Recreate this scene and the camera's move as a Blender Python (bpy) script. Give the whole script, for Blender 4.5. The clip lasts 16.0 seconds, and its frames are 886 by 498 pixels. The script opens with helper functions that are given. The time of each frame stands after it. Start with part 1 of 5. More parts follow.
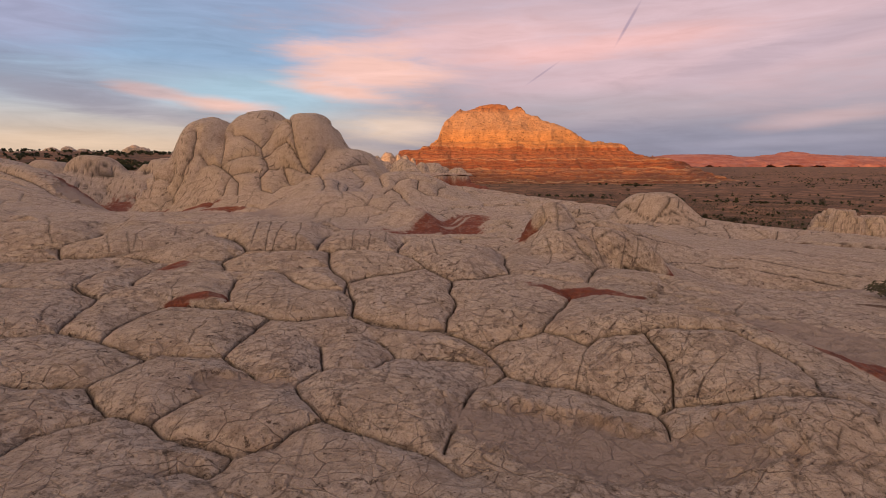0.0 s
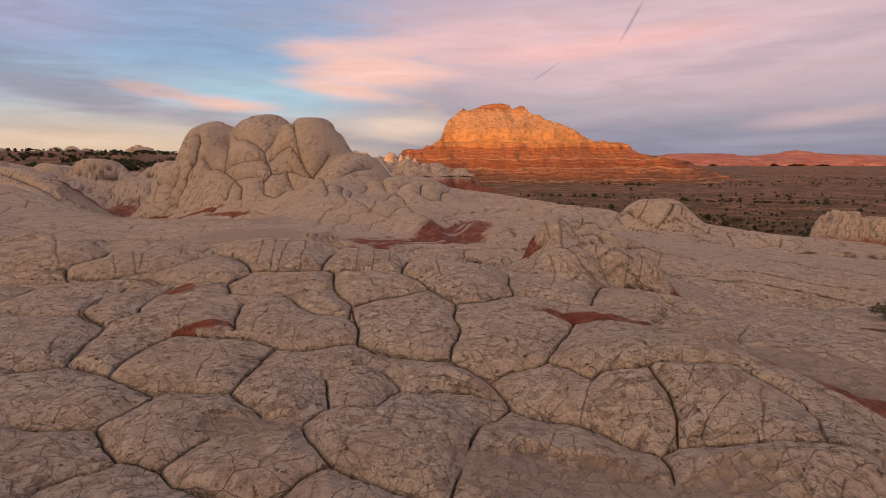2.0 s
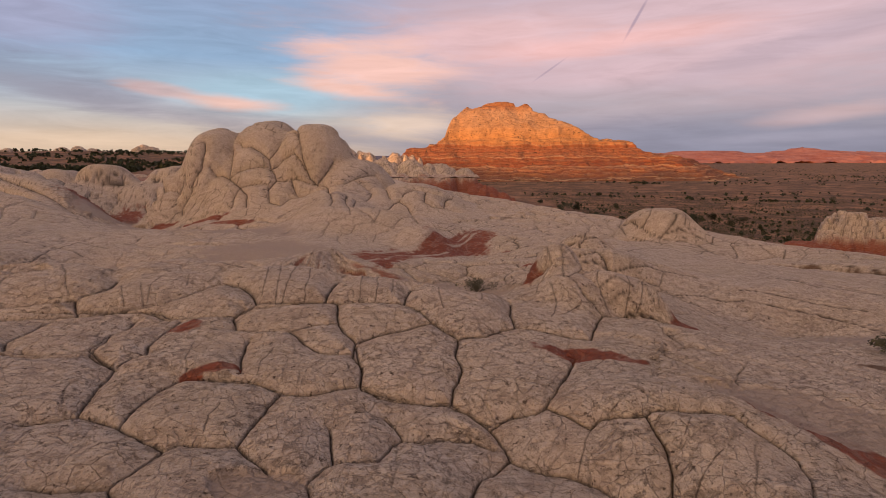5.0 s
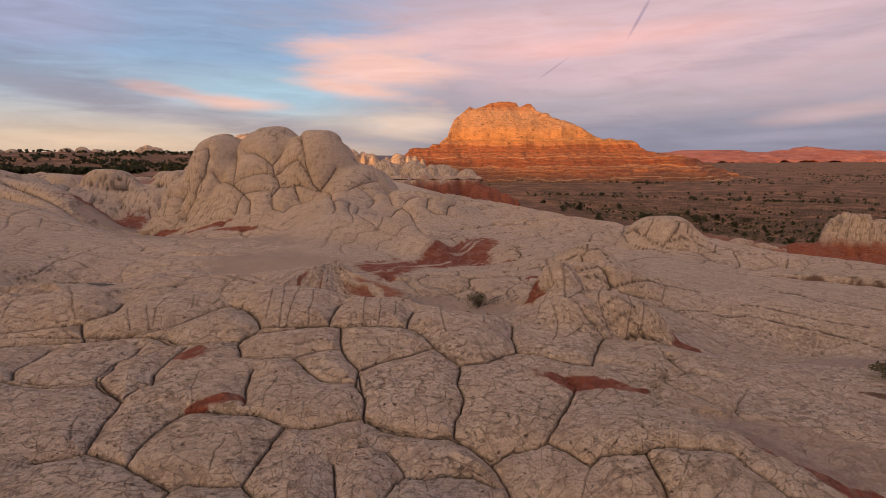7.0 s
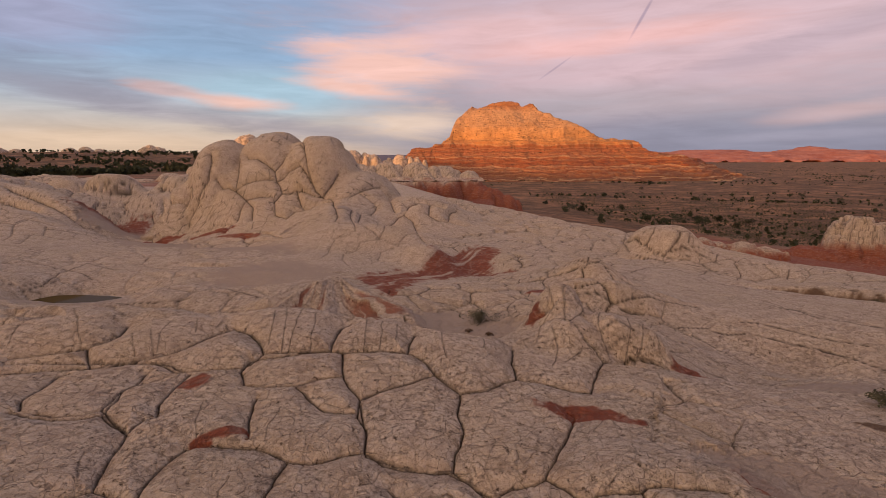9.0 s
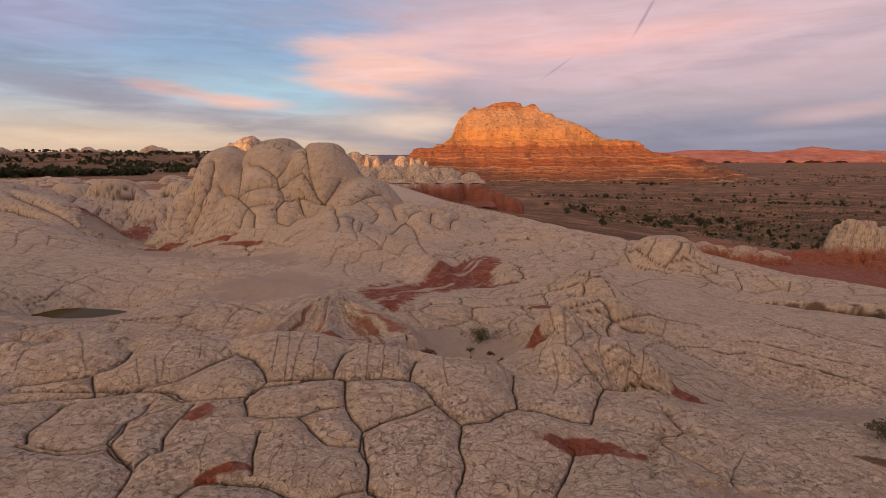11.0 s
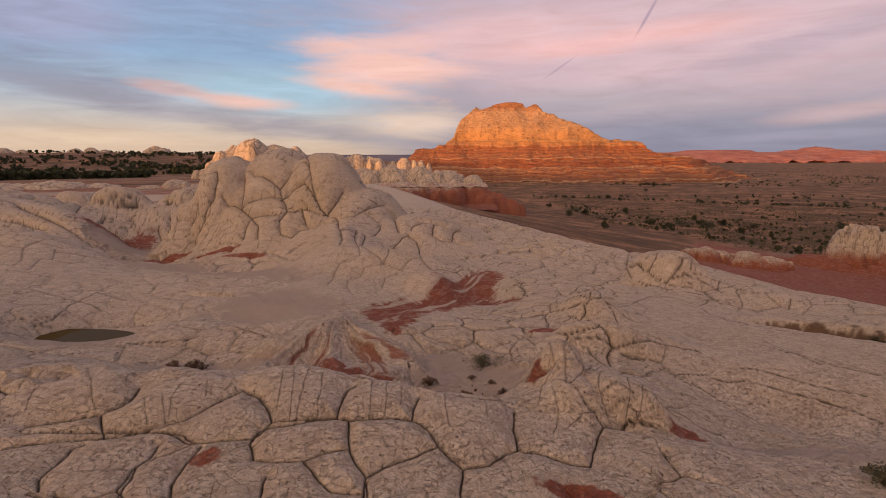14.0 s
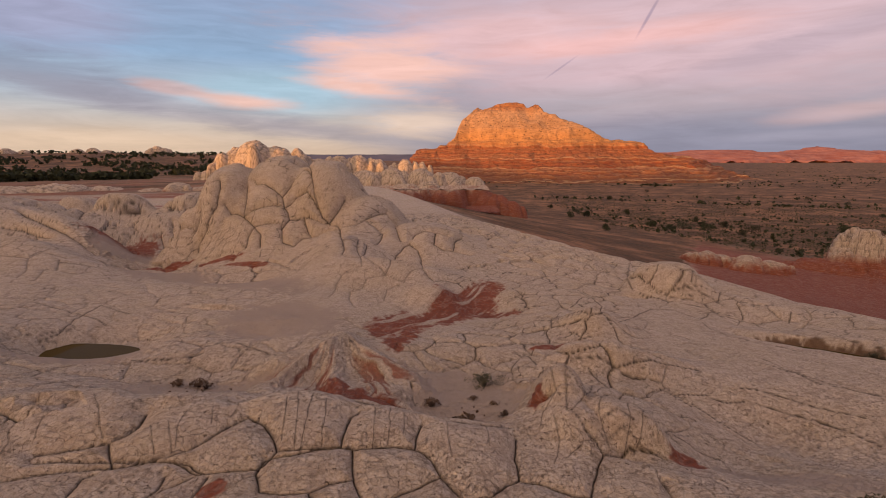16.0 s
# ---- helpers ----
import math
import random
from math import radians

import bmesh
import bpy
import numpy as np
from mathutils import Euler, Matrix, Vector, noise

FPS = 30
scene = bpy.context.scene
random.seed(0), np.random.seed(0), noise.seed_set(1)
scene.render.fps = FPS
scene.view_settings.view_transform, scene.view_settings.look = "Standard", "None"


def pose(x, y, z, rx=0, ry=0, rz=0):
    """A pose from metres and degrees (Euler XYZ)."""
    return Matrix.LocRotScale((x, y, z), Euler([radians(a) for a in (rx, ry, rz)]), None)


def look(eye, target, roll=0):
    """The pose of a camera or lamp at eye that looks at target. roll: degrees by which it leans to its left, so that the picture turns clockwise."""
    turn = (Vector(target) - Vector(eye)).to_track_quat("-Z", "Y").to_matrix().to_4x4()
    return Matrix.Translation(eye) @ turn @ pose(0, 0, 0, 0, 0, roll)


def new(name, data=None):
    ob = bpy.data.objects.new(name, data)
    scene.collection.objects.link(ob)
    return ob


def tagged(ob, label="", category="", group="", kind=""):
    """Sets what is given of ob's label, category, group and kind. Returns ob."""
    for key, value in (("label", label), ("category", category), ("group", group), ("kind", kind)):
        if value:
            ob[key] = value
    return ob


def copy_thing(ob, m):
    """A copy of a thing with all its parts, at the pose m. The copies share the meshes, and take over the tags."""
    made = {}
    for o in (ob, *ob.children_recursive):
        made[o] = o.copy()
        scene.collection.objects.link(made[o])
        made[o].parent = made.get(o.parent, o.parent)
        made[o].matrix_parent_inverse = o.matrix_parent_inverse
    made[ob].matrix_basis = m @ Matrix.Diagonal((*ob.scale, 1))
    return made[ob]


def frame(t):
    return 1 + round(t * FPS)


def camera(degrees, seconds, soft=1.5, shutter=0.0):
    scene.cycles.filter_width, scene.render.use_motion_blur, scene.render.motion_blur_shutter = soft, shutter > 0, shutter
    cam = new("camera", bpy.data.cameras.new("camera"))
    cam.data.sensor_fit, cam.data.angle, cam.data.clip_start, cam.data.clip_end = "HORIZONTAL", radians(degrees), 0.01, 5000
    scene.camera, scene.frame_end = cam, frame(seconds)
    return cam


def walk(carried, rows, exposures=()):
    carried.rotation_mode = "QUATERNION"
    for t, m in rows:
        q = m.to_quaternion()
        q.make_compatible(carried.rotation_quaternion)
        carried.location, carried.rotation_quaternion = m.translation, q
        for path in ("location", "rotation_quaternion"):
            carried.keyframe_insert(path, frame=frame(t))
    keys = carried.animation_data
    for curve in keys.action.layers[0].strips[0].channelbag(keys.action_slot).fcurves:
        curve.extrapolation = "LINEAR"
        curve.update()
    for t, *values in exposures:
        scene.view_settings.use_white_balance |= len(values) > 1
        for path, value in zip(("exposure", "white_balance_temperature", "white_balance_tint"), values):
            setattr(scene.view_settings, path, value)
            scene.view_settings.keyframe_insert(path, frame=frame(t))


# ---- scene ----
cam = camera(81.1, 16.0, soft=0.5)
METRES, EYE, TILT, LEAN, TURN = 5.0, 2.6, -9.7, 0.0, 0.0
ROWS = [
    (0.0, 0.0, 0.0, 0.0, 0.0, 0.0, -0.0),
    (0.5, -0.0035, -0.0012, 0.0262, 0.07, -0.02, 0.0),
    (1.0, -0.007, -0.0023, 0.0493, 0.13, -0.04, -0.02),
    (1.5, -0.007, -0.0049, 0.0732, 0.24, -0.08, -0.01),
    (2.0, -0.0063, -0.0082, 0.0957, 0.29, -0.1, -0.02),
    (2.5, -0.0049, -0.0134, 0.1189, 0.37, -0.16, -0.01),
    (3.0, -0.0035, -0.0196, 0.1426, 0.44, -0.18, 0.0),
    (3.5, -0.0024, -0.0244, 0.1691, 0.53, -0.22, -0.0),
    (4.0, -0.0011, -0.0299, 0.1961, 0.6, -0.26, -0.0),
    (6.5, 0.0097, -0.0508, 0.3319, 1.04, -0.35, 0.12),
    (7.0, 0.007, -0.0561, 0.3614, 1.09, -0.36, 0.09),
    (7.5, 0.0053, -0.0629, 0.3933, 1.14, -0.37, 0.07),
    (8.0, 0.0076, -0.0712, 0.4249, 1.21, -0.4, 0.04),
    (8.5, 0.012, -0.0775, 0.4549, 1.28, -0.4, 0.04),
    (9.0, 0.0137, -0.0803, 0.4874, 1.32, -0.42, 0.02),
    (11.5, 0.0127, -0.1036, 0.6541, 1.52, -0.44, -0.09),
    (12.0, 0.0144, -0.1116, 0.6858, 1.55, -0.43, -0.08),
    (12.5, 0.0174, -0.1192, 0.719, 1.6, -0.44, -0.08),
    (13.0, 0.0187, -0.1259, 0.7528, 1.63, -0.44, -0.1),
    (13.5, 0.0178, -0.1322, 0.7881, 1.67, -0.45, -0.12),
    (14.0, 0.0143, -0.1387, 0.8259, 1.72, -0.47, -0.14),
    (14.5, 0.01, -0.1448, 0.8642, 1.75, -0.47, -0.16),
    (15.0, 0.0071, -0.1538, 0.9035, 1.78, -0.47, -0.17),
    (15.5, 0.0072, -0.1626, 0.941, 1.82, -0.49, -0.19),
    (16.0, 0.0078, -0.1711, 0.9797, 1.85, -0.5, -0.19),
]
walk(cam, [(t, pose(0, 0, EYE, TILT, LEAN, TURN) @ pose(METRES * x, METRES * y, METRES * z, 90 + pitch, roll, yaw)) for t, x, y, z, yaw, pitch, roll in ROWS])

# ---------------------------------------------------------------- world, sun, exposure
SUN_EL, SUN_AZ = 2.4, (-0.6, -0.8)          # degrees up; the side of the sky where the sun stands
scene.view_settings.exposure = 0.0


def link(nt, a, b):
    nt.links.new(a, b)


def math_node(nt, op, a, b=None, clamp=False):
    n = nt.nodes.new("ShaderNodeMath")
    n.operation, n.use_clamp = op, clamp
    for i, v in enumerate((a, b)):
        if v is None:
            continue
        if hasattr(v, "links"):
            nt.links.new(v, n.inputs[i])
        else:
            n.inputs[i].default_value = v
    return n.outputs[0]


def mix_node(nt, fac, a, b, blend="MIX"):
    n = nt.nodes.new("ShaderNodeMix")
    n.data_type, n.blend_type = "RGBA", blend
    for sock, v in ((n.inputs[0], fac), (n.inputs[6], a), (n.inputs[7], b)):
        if hasattr(v, "links"):
            nt.links.new(v, sock)
        elif isinstance(v, tuple):
            sock.default_value = (*v, 1) if len(v) == 3 else v
        else:
            sock.default_value = v
    return n.outputs[2]


def ramp_node(nt, fac, stops):
    n = nt.nodes.new("ShaderNodeValToRGB")
    el = n.color_ramp.elements
    while len(el) < len(stops):
        el.new(0.5)
    for e, (p, c) in zip(el, stops):
        e.position = p
        e.color = (*c, 1) if isinstance(c, tuple) else (c, c, c, 1)
    nt.links.new(fac, n.inputs[0])
    return n.outputs[0]


def noise_node(nt, vec, scale, detail=4, rough=0.55, dist=0.0):
    n = nt.nodes.new("ShaderNodeTexNoise")
    n.inputs["Scale"].default_value, n.inputs["Detail"].default_value = scale, detail
    n.inputs["Roughness"].default_value, n.inputs["Distortion"].default_value = rough, dist
    if vec is not None:
        nt.links.new(vec, n.inputs["Vector"])
    return n.outputs["Fac"]


def mapped(nt, vec, scale=(1, 1, 1), loc=(0, 0, 0), rot=(0, 0, 0)):
    n = nt.nodes.new("ShaderNodeMapping")
    n.inputs["Scale"].default_value, n.inputs["Location"].default_value = scale, loc
    n.inputs["Rotation"].default_value = rot
    nt.links.new(vec, n.inputs["Vector"])
    return n.outputs[0]


def build_world():
    world = bpy.data.worlds.new("dusk_sky")
    scene.world = world
    world.use_nodes = True
    nt = world.node_tree
    nt.nodes.clear()
    out = nt.nodes.new("ShaderNodeOutputWorld")
    bg = nt.nodes.new("ShaderNodeBackground")
    sky = nt.nodes.new("ShaderNodeTexSky")
    sky.sky_type, sky.sun_disc = "NISHITA", False
    sky.sun_elevation = radians(SUN_EL)
    sky.sun_rotation = math.atan2(SUN_AZ[0], SUN_AZ[1])
    tc = nt.nodes.new("ShaderNodeTexCoord").outputs["Generated"]
    sep = nt.nodes.new("ShaderNodeSeparateXYZ")
    link(nt, tc, sep.inputs[0])
    x, y, z = sep.outputs
    el = math_node(nt, "MAXIMUM", z, 0.0)
    clear = mix_node(nt, 1.0, sky.outputs[0], (0.1, 0.1, 0.1), "MULTIPLY")
    # height and side of the sky, as tangents
    flat = math_node(nt, "SQRT", math_node(nt, "ADD", math_node(nt, "MULTIPLY", x, x), math_node(nt, "MULTIPLY", y, y)))
    v = math_node(nt, "DIVIDE", el, math_node(nt, "ADD", flat, 0.001))
    u = math_node(nt, "ARCTAN2", x, y)
    comb = nt.nodes.new("ShaderNodeCombineXYZ")
    link(nt, u, comb.inputs[0]), link(nt, v, comb.inputs[1])
    uv = comb.outputs[0]

    def ease(value, lo, hi):
        n = nt.nodes.new("ShaderNodeMapRange")
        n.interpolation_type = "SMOOTHSTEP"
        link(nt, value, n.inputs[0])
        n.inputs[1].default_value, n.inputs[2].default_value = lo, hi
        return n.outputs[0]

    # clear air: cream and slate at the rim, blue above
    left_air = ramp_node(nt, v, [(0.0, (0.76, 0.55, 0.40)), (0.05, (0.68, 0.56, 0.48)), (0.10, (0.50, 0.57, 0.66)), (0.17, (0.31, 0.45, 0.65)), (0.26, (0.33, 0.42, 0.62)), (0.45, (0.24, 0.33, 0.52)), (1.0, (0.16, 0.2, 0.34))])
    right_air = ramp_node(nt, v, [(0.0, (0.25, 0.25, 0.34)), (0.06, (0.36, 0.33, 0.41)), (0.14, (0.52, 0.42, 0.48)), (0.24, (0.60, 0.46, 0.53)), (0.45, (0.30, 0.32, 0.46)), (1.0, (0.16, 0.2, 0.34))])
    air = mix_node(nt, ease(u, -0.28, 0.05), left_air, right_air)
    col = mix_node(nt, 0.9, clear, air)
    wisp = noise_node(nt, mapped(nt, uv, (2.0, 11.0, 1), (2.2, 3.7, 0), (0, 0, 0.1)), 1.6, 7, 0.58, 0.6)
    fine_w = noise_node(nt, mapped(nt, uv, (4.0, 26.0, 1), (7.7, 0.7, 0), (0, 0, -0.06)), 2.0, 7, 0.6, 0.5)
    rag = math_node(nt, "ADD", math_node(nt, "MULTIPLY", wisp, 1.0), math_node(nt, "MULTIPLY", fine_w, 0.7))
    rag = math_node(nt, "SUBTRACT", rag, 0.85)
    # evening clouds and bands: bearing, height, half width, half depth, turn, colour, cover, raggedness
    clouds = (
        (-0.332, 0.112, 0.162, 0.044, 0, (0.41, 0.60, 0.72), 0.7, 0.3),
        (0.366, 0.207, 0.530, 0.136, 0, (0.71, 0.50, 0.54), 0.92, 0.6),
        (-0.674, 0.205, 0.156, 0.055, 0, (0.45, 0.39, 0.54), 0.55, 0.5),
        (-0.670, 0.124, 0.166, 0.034, -12, (0.24, 0.24, 0.33), 0.5, 0.6),
        (-0.470, 0.077, 0.293, 0.024, -8, (0.36, 0.31, 0.37), 0.45, 0.6),
        (-0.216, 0.041, 0.267, 0.022, -6, (0.36, 0.33, 0.38), 0.55, 0.6),
        (-0.640, 0.022, 0.235, 0.021, 0, (0.79, 0.58, 0.42), 0.8, 0.4),
        (-0.493, 0.110, 0.058, 0.011, -8, (0.76, 0.46, 0.41), 0.6, 0.7),
        (-0.384, 0.094, 0.078, 0.013, -2, (0.92, 0.55, 0.45), 0.85, 0.6),
        (0.046, 0.205, 0.247, 0.041, 3, (0.85, 0.54, 0.54), 0.65, 0.7),
        (-0.140, 0.163, 0.154, 0.050, -5, (0.96, 0.59, 0.51), 0.95, 0.7),
        (-0.172, 0.121, 0.118, 0.016, -6, (0.97, 0.58, 0.48), 0.85, 0.6),
        (0.285, 0.198, 0.225, 0.024, 4, (0.93, 0.53, 0.50), 0.75, 0.7),
        (0.560, 0.170, 0.216, 0.022, 14, (0.49, 0.39, 0.46), 0.5, 0.6),
        (0.261, 0.091, 0.263, 0.033, 0, (0.48, 0.41, 0.45), 0.6, 0.6),
        (0.481, 0.025, 0.360, 0.048, 0, (0.30, 0.29, 0.37), 0.9, 0.5),
        (0.626, 0.065, 0.128, 0.016, 5, (0.66, 0.46, 0.46), 0.7, 0.6),
        (0.588, 0.032, 0.157, 0.009, 2, (0.41, 0.38, 0.47), 0.6, 0.6),
        (-0.064, 0.063, 0.127, 0.029, 0, (0.95, 0.70, 0.53), 0.65, 0.9),
        (0.326, 0.234, 0.038, 0.003, 62, (0.30, 0.23, 0.33), 0.55, 0.05),
        (0.182, 0.156, 0.034, 0.002, 34, (0.35, 0.26, 0.35), 0.45, 0.05),
    )
    for cu, cv, ru, rv, turn, tint, cover, ragged in clouds:
        m = nt.nodes.new("ShaderNodeMapping")
        m.vector_type = "TEXTURE"
        m.inputs["Location"].default_value, m.inputs["Scale"].default_value = (cu, cv, 0), (ru, rv, 1)
        m.inputs["Rotation"].default_value = (0, 0, radians(turn))
        link(nt, uv, m.inputs["Vector"])
        size = nt.nodes.new("ShaderNodeVectorMath")
        size.operation = "LENGTH"
        link(nt, m.outputs[0], size.inputs[0])
        q = math_node(nt, "ADD", size.outputs["Value"], math_node(nt, "MULTIPLY", rag, 2.2 * ragged))
        edge = nt.nodes.new("ShaderNodeMapRange")
        edge.interpolation_type = "SMOOTHSTEP"
        link(nt, q, edge.inputs[0])
        edge.inputs[1].default_value, edge.inputs[2].default_value, edge.inputs[3].default_value, edge.inputs[4].default_value = 0.25, 1.35, cover, 0.0
        col = mix_node(nt, edge.outputs[0], col, tint)
    # thin streaks run through all of it
    streak = math_node(nt, "MULTIPLY", math_node(nt, "SUBTRACT", fine_w, 0.5), 0.5)
    fleck = nt.nodes.new("ShaderNodeVectorMath")
    fleck.operation = "SCALE"
    link(nt, col, fleck.inputs[0])
    link(nt, math_node(nt, "ADD", streak, 1.0), fleck.inputs["Scale"])
    col = fleck.outputs[0]
    # the glow round the low sun, behind the walk
    d = nt.nodes.new("ShaderNodeVectorMath")
    d.operation = "DOT_PRODUCT"
    link(nt, tc, d.inputs[0])
    d.inputs[1].default_value = Vector((SUN_AZ[0], SUN_AZ[1], 0.12)).normalized()
    dim = ease(v, 0.35, 1.6)
    col = mix_node(nt, math_node(nt, "MULTIPLY", dim, 0.8), col, (0.58, 0.49, 0.55))
    glow = ramp_node(nt, d.outputs["Value"], [(0.1, 0.0), (0.5, 0.13), (0.82, 0.5), (1.0, 1.0)])
    col = mix_node(nt, glow, col, (2.8, 1.75, 0.92), "MIX")
    link(nt, col, bg.inputs[0])
    bg.inputs[1].default_value = 1.0
    link(nt, bg.outputs[0], out.inputs[0])


build_world()
sun_data = bpy.data.lights.new("sun", "SUN")
sun_data.energy, sun_data.angle, sun_data.color = 4.0, radians(0.6), (1.0, 0.44, 0.15)
sun = new("sun", sun_data)
sun.matrix_world = look((0, 0, 300), (-SUN_AZ[0] * 1000, -SUN_AZ[1] * 1000, 300 - 1000 * math.tan(radians(SUN_EL))))


# ---------------------------------------------------------------- materials
def bare(name, rough=0.9):
    m = bpy.data.materials.new(name)
    m.use_nodes = True
    nt = m.node_tree
    bsdf = nt.nodes["Principled BSDF"]
    bsdf.inputs["Roughness"].default_value = rough
    bsdf.inputs["Specular IOR Level"].default_value = 0.25
    return m, nt, bsdf


def attr(nt, name):
    n = nt.nodes.new("ShaderNodeAttribute")
    n.attribute_name = name
    return n.outputs["Fac"]


def bump(nt, bsdf, height, dist, strength=1.0):
    n = nt.nodes.new("ShaderNodeBump")
    n.inputs["Distance"].default_value, n.inputs["Strength"].default_value = dist, strength
    link(nt, height, n.inputs["Height"])
    link(nt, n.outputs[0], bsdf.inputs["Normal"])


def make_ground_material():
    m, nt, bsdf = bare("sandstone_ground")
    pos = nt.nodes.new("ShaderNodeNewGeometry").outputs["Position"]
    big = noise_node(nt, pos, 0.35, 5, 0.6)
    mid = noise_node(nt, pos, 2.2, 6, 0.65)
    fine = noise_node(nt, pos, 22.0, 6, 0.7)
    pale = ramp_node(nt, mid, [(0.3, (0.43, 0.325, 0.25)), (0.48, (0.555, 0.435, 0.34)), (0.7, (0.645, 0.525, 0.42))])
    pale = mix_node(nt, ramp_node(nt, big, [(0.46, 0.0), (0.66, 0.5)]), pale, (0.50, 0.385, 0.265))
    pale = mix_node(nt, ramp_node(nt, fine, [(0.36, 0.65), (0.46, 0.0)]), pale, (0.27, 0.2, 0.15))
    red = ramp_node(nt, noise_node(nt, mapped(nt, pos, (0.5, 0.5, 3.0), (0, 0, 0), (0.3, 0.5, 0.6)), 2.2, 5, 0.6, 1.2), [(0.36, (0.24, 0.062, 0.035)), (0.52, (0.30, 0.09, 0.05)), (0.60, (0.38, 0.20, 0.145)), (0.68, (0.26, 0.07, 0.04))])
    red = mix_node(nt, ramp_node(nt, noise_node(nt, pos, 6.0, 6, 0.7), [(0.42, 0.0), (0.6, 0.7)]), red, (0.20, 0.085, 0.058))
    sand = ramp_node(nt, fine, [(0.3, (0.37, 0.275, 0.215)), (0.7, (0.47, 0.365, 0.29))])
    soil = ramp_node(nt, noise_node(nt, pos, 0.06, 8, 0.75), [(0.38, (0.10, 0.055, 0.03)), (0.5, (0.155, 0.082, 0.042)), (0.60, (0.32, 0.16, 0.085))])
    soil = mix_node(nt, ramp_node(nt, noise_node(nt, mapped(nt, pos, (0.6, 1.0, 1.0)), 0.45, 6, 0.75), [(0.54, 0.0), (0.62, 0.8)]), soil, (0.045, 0.042, 0.022))
    speck = ramp_node(nt, noise_node(nt, pos, 45.0, 3, 0.7), [(0.60, 0.0), (0.68, 1.0)])
    pale = mix_node(nt, math_node(nt, "MULTIPLY", speck, 0.8), pale, (0.16, 0.115, 0.085))
    # "joint" carries crack dirt together with painted shade of the crack depths
    crack_shade_dirt = attr(nt, "joint")
    wob = nt.nodes.new("ShaderNodeVectorMath")
    wob.operation = "MULTIPLY_ADD"
    shake = nt.nodes.new("ShaderNodeTexNoise")
    shake.inputs["Scale"].default_value = 1.6
    link(nt, pos, shake.inputs["Vector"])
    link(nt, shake.outputs["Color"], wob.inputs[0])
    wob.inputs[1].default_value = (0.35, 0.35, 0.35)
    link(nt, pos, wob.inputs[2])

    def net(scale, stretch, thick, turn):
        c = nt.nodes.new("ShaderNodeTexVoronoi")
        c.feature = "DISTANCE_TO_EDGE"
        c.inputs["Scale"].default_value = scale
        link(nt, mapped(nt, wob.outputs[0], (1, stretch, 1), (0, 0, 0), (0, 0, turn)), c.inputs["Vector"])
        return ramp_node(nt, c.outputs["Distance"], [(0.0, 1.0), (thick, 0.0)])

    gate = noise_node(nt, pos, 0.7, 4, 0.6)
    seam = math_node(nt, "MULTIPLY", net(2.4, 1.6, 0.02, 0.5), ramp_node(nt, gate, [(0.42, 0.1), (0.56, 1.0)]))
    seam2 = math_node(nt, "MULTIPLY", net(5.5, 0.7, 0.035, -0.4), ramp_node(nt, gate, [(0.44, 1.0), (0.58, 0.15)]))
    seam = math_node(nt, "MAXIMUM", seam, math_node(nt, "MULTIPLY", seam2, 0.7))
    crumb = noise_node(nt, pos, 7.0, 12, 0.82, 0.3)
    scab = math_node(nt, "MULTIPLY", ramp_node(nt, crumb, [(0.54, 0.0), (0.57, 1.0)]), ramp_node(nt, noise_node(nt, pos, 1.1, 3), [(0.42, 0.2), (0.60, 1.0)]))
    pale = mix_node(nt, ramp_node(nt, crumb, [(0.42, 0.5), (0.48, 0.0)]), pale, (0.70, 0.585, 0.47))
    pale = mix_node(nt, math_node(nt, "MULTIPLY", scab, 0.55), pale, (0.20, 0.14, 0.10))
    pits = ramp_node(nt, noise_node(nt, mapped(nt, pos, (1, 1, 0.6)), 9.0, 5, 0.75), [(0.60, 0.0), (0.66, 1.0)])
    pale = mix_node(nt, math_node(nt, "MULTIPLY", pits, 0.9), pale, (0.17, 0.12, 0.085))
    pale = mix_node(nt, math_node(nt, "MULTIPLY", seam, 0.55), pale, (0.15, 0.10, 0.075))
    # near-black in the cracks: some dirt, the rest shade put into the colour
    pale = mix_node(nt, math_node(nt, "MULTIPLY", crack_shade_dirt, 0.95), pale, (0.06, 0.042, 0.03))
    col = mix_node(nt, attr(nt, "red"), pale, red)
    col = mix_node(nt, attr(nt, "sand"), col, sand)
    col = mix_node(nt, attr(nt, "soil"), col, soil)
    link(nt, col, bsdf.inputs["Base Color"])
    rough_h = math_node(nt, "SUBTRACT", math_node(nt, "ADD", fine, math_node(nt, "MULTIPLY", mid, 1.5)), math_node(nt, "ADD", math_node(nt, "MULTIPLY", seam, 0.8), math_node(nt, "ADD", math_node(nt, "MULTIPLY", pits, 0.8), math_node(nt, "MULTIPLY", scab, 0.35))))
    rough_h = math_node(nt, "ADD", rough_h, math_node(nt, "MULTIPLY", crumb, -0.9))
    bump(nt, bsdf, rough_h, 0.05, 1.0)
    return m


ground_material = make_ground_material()


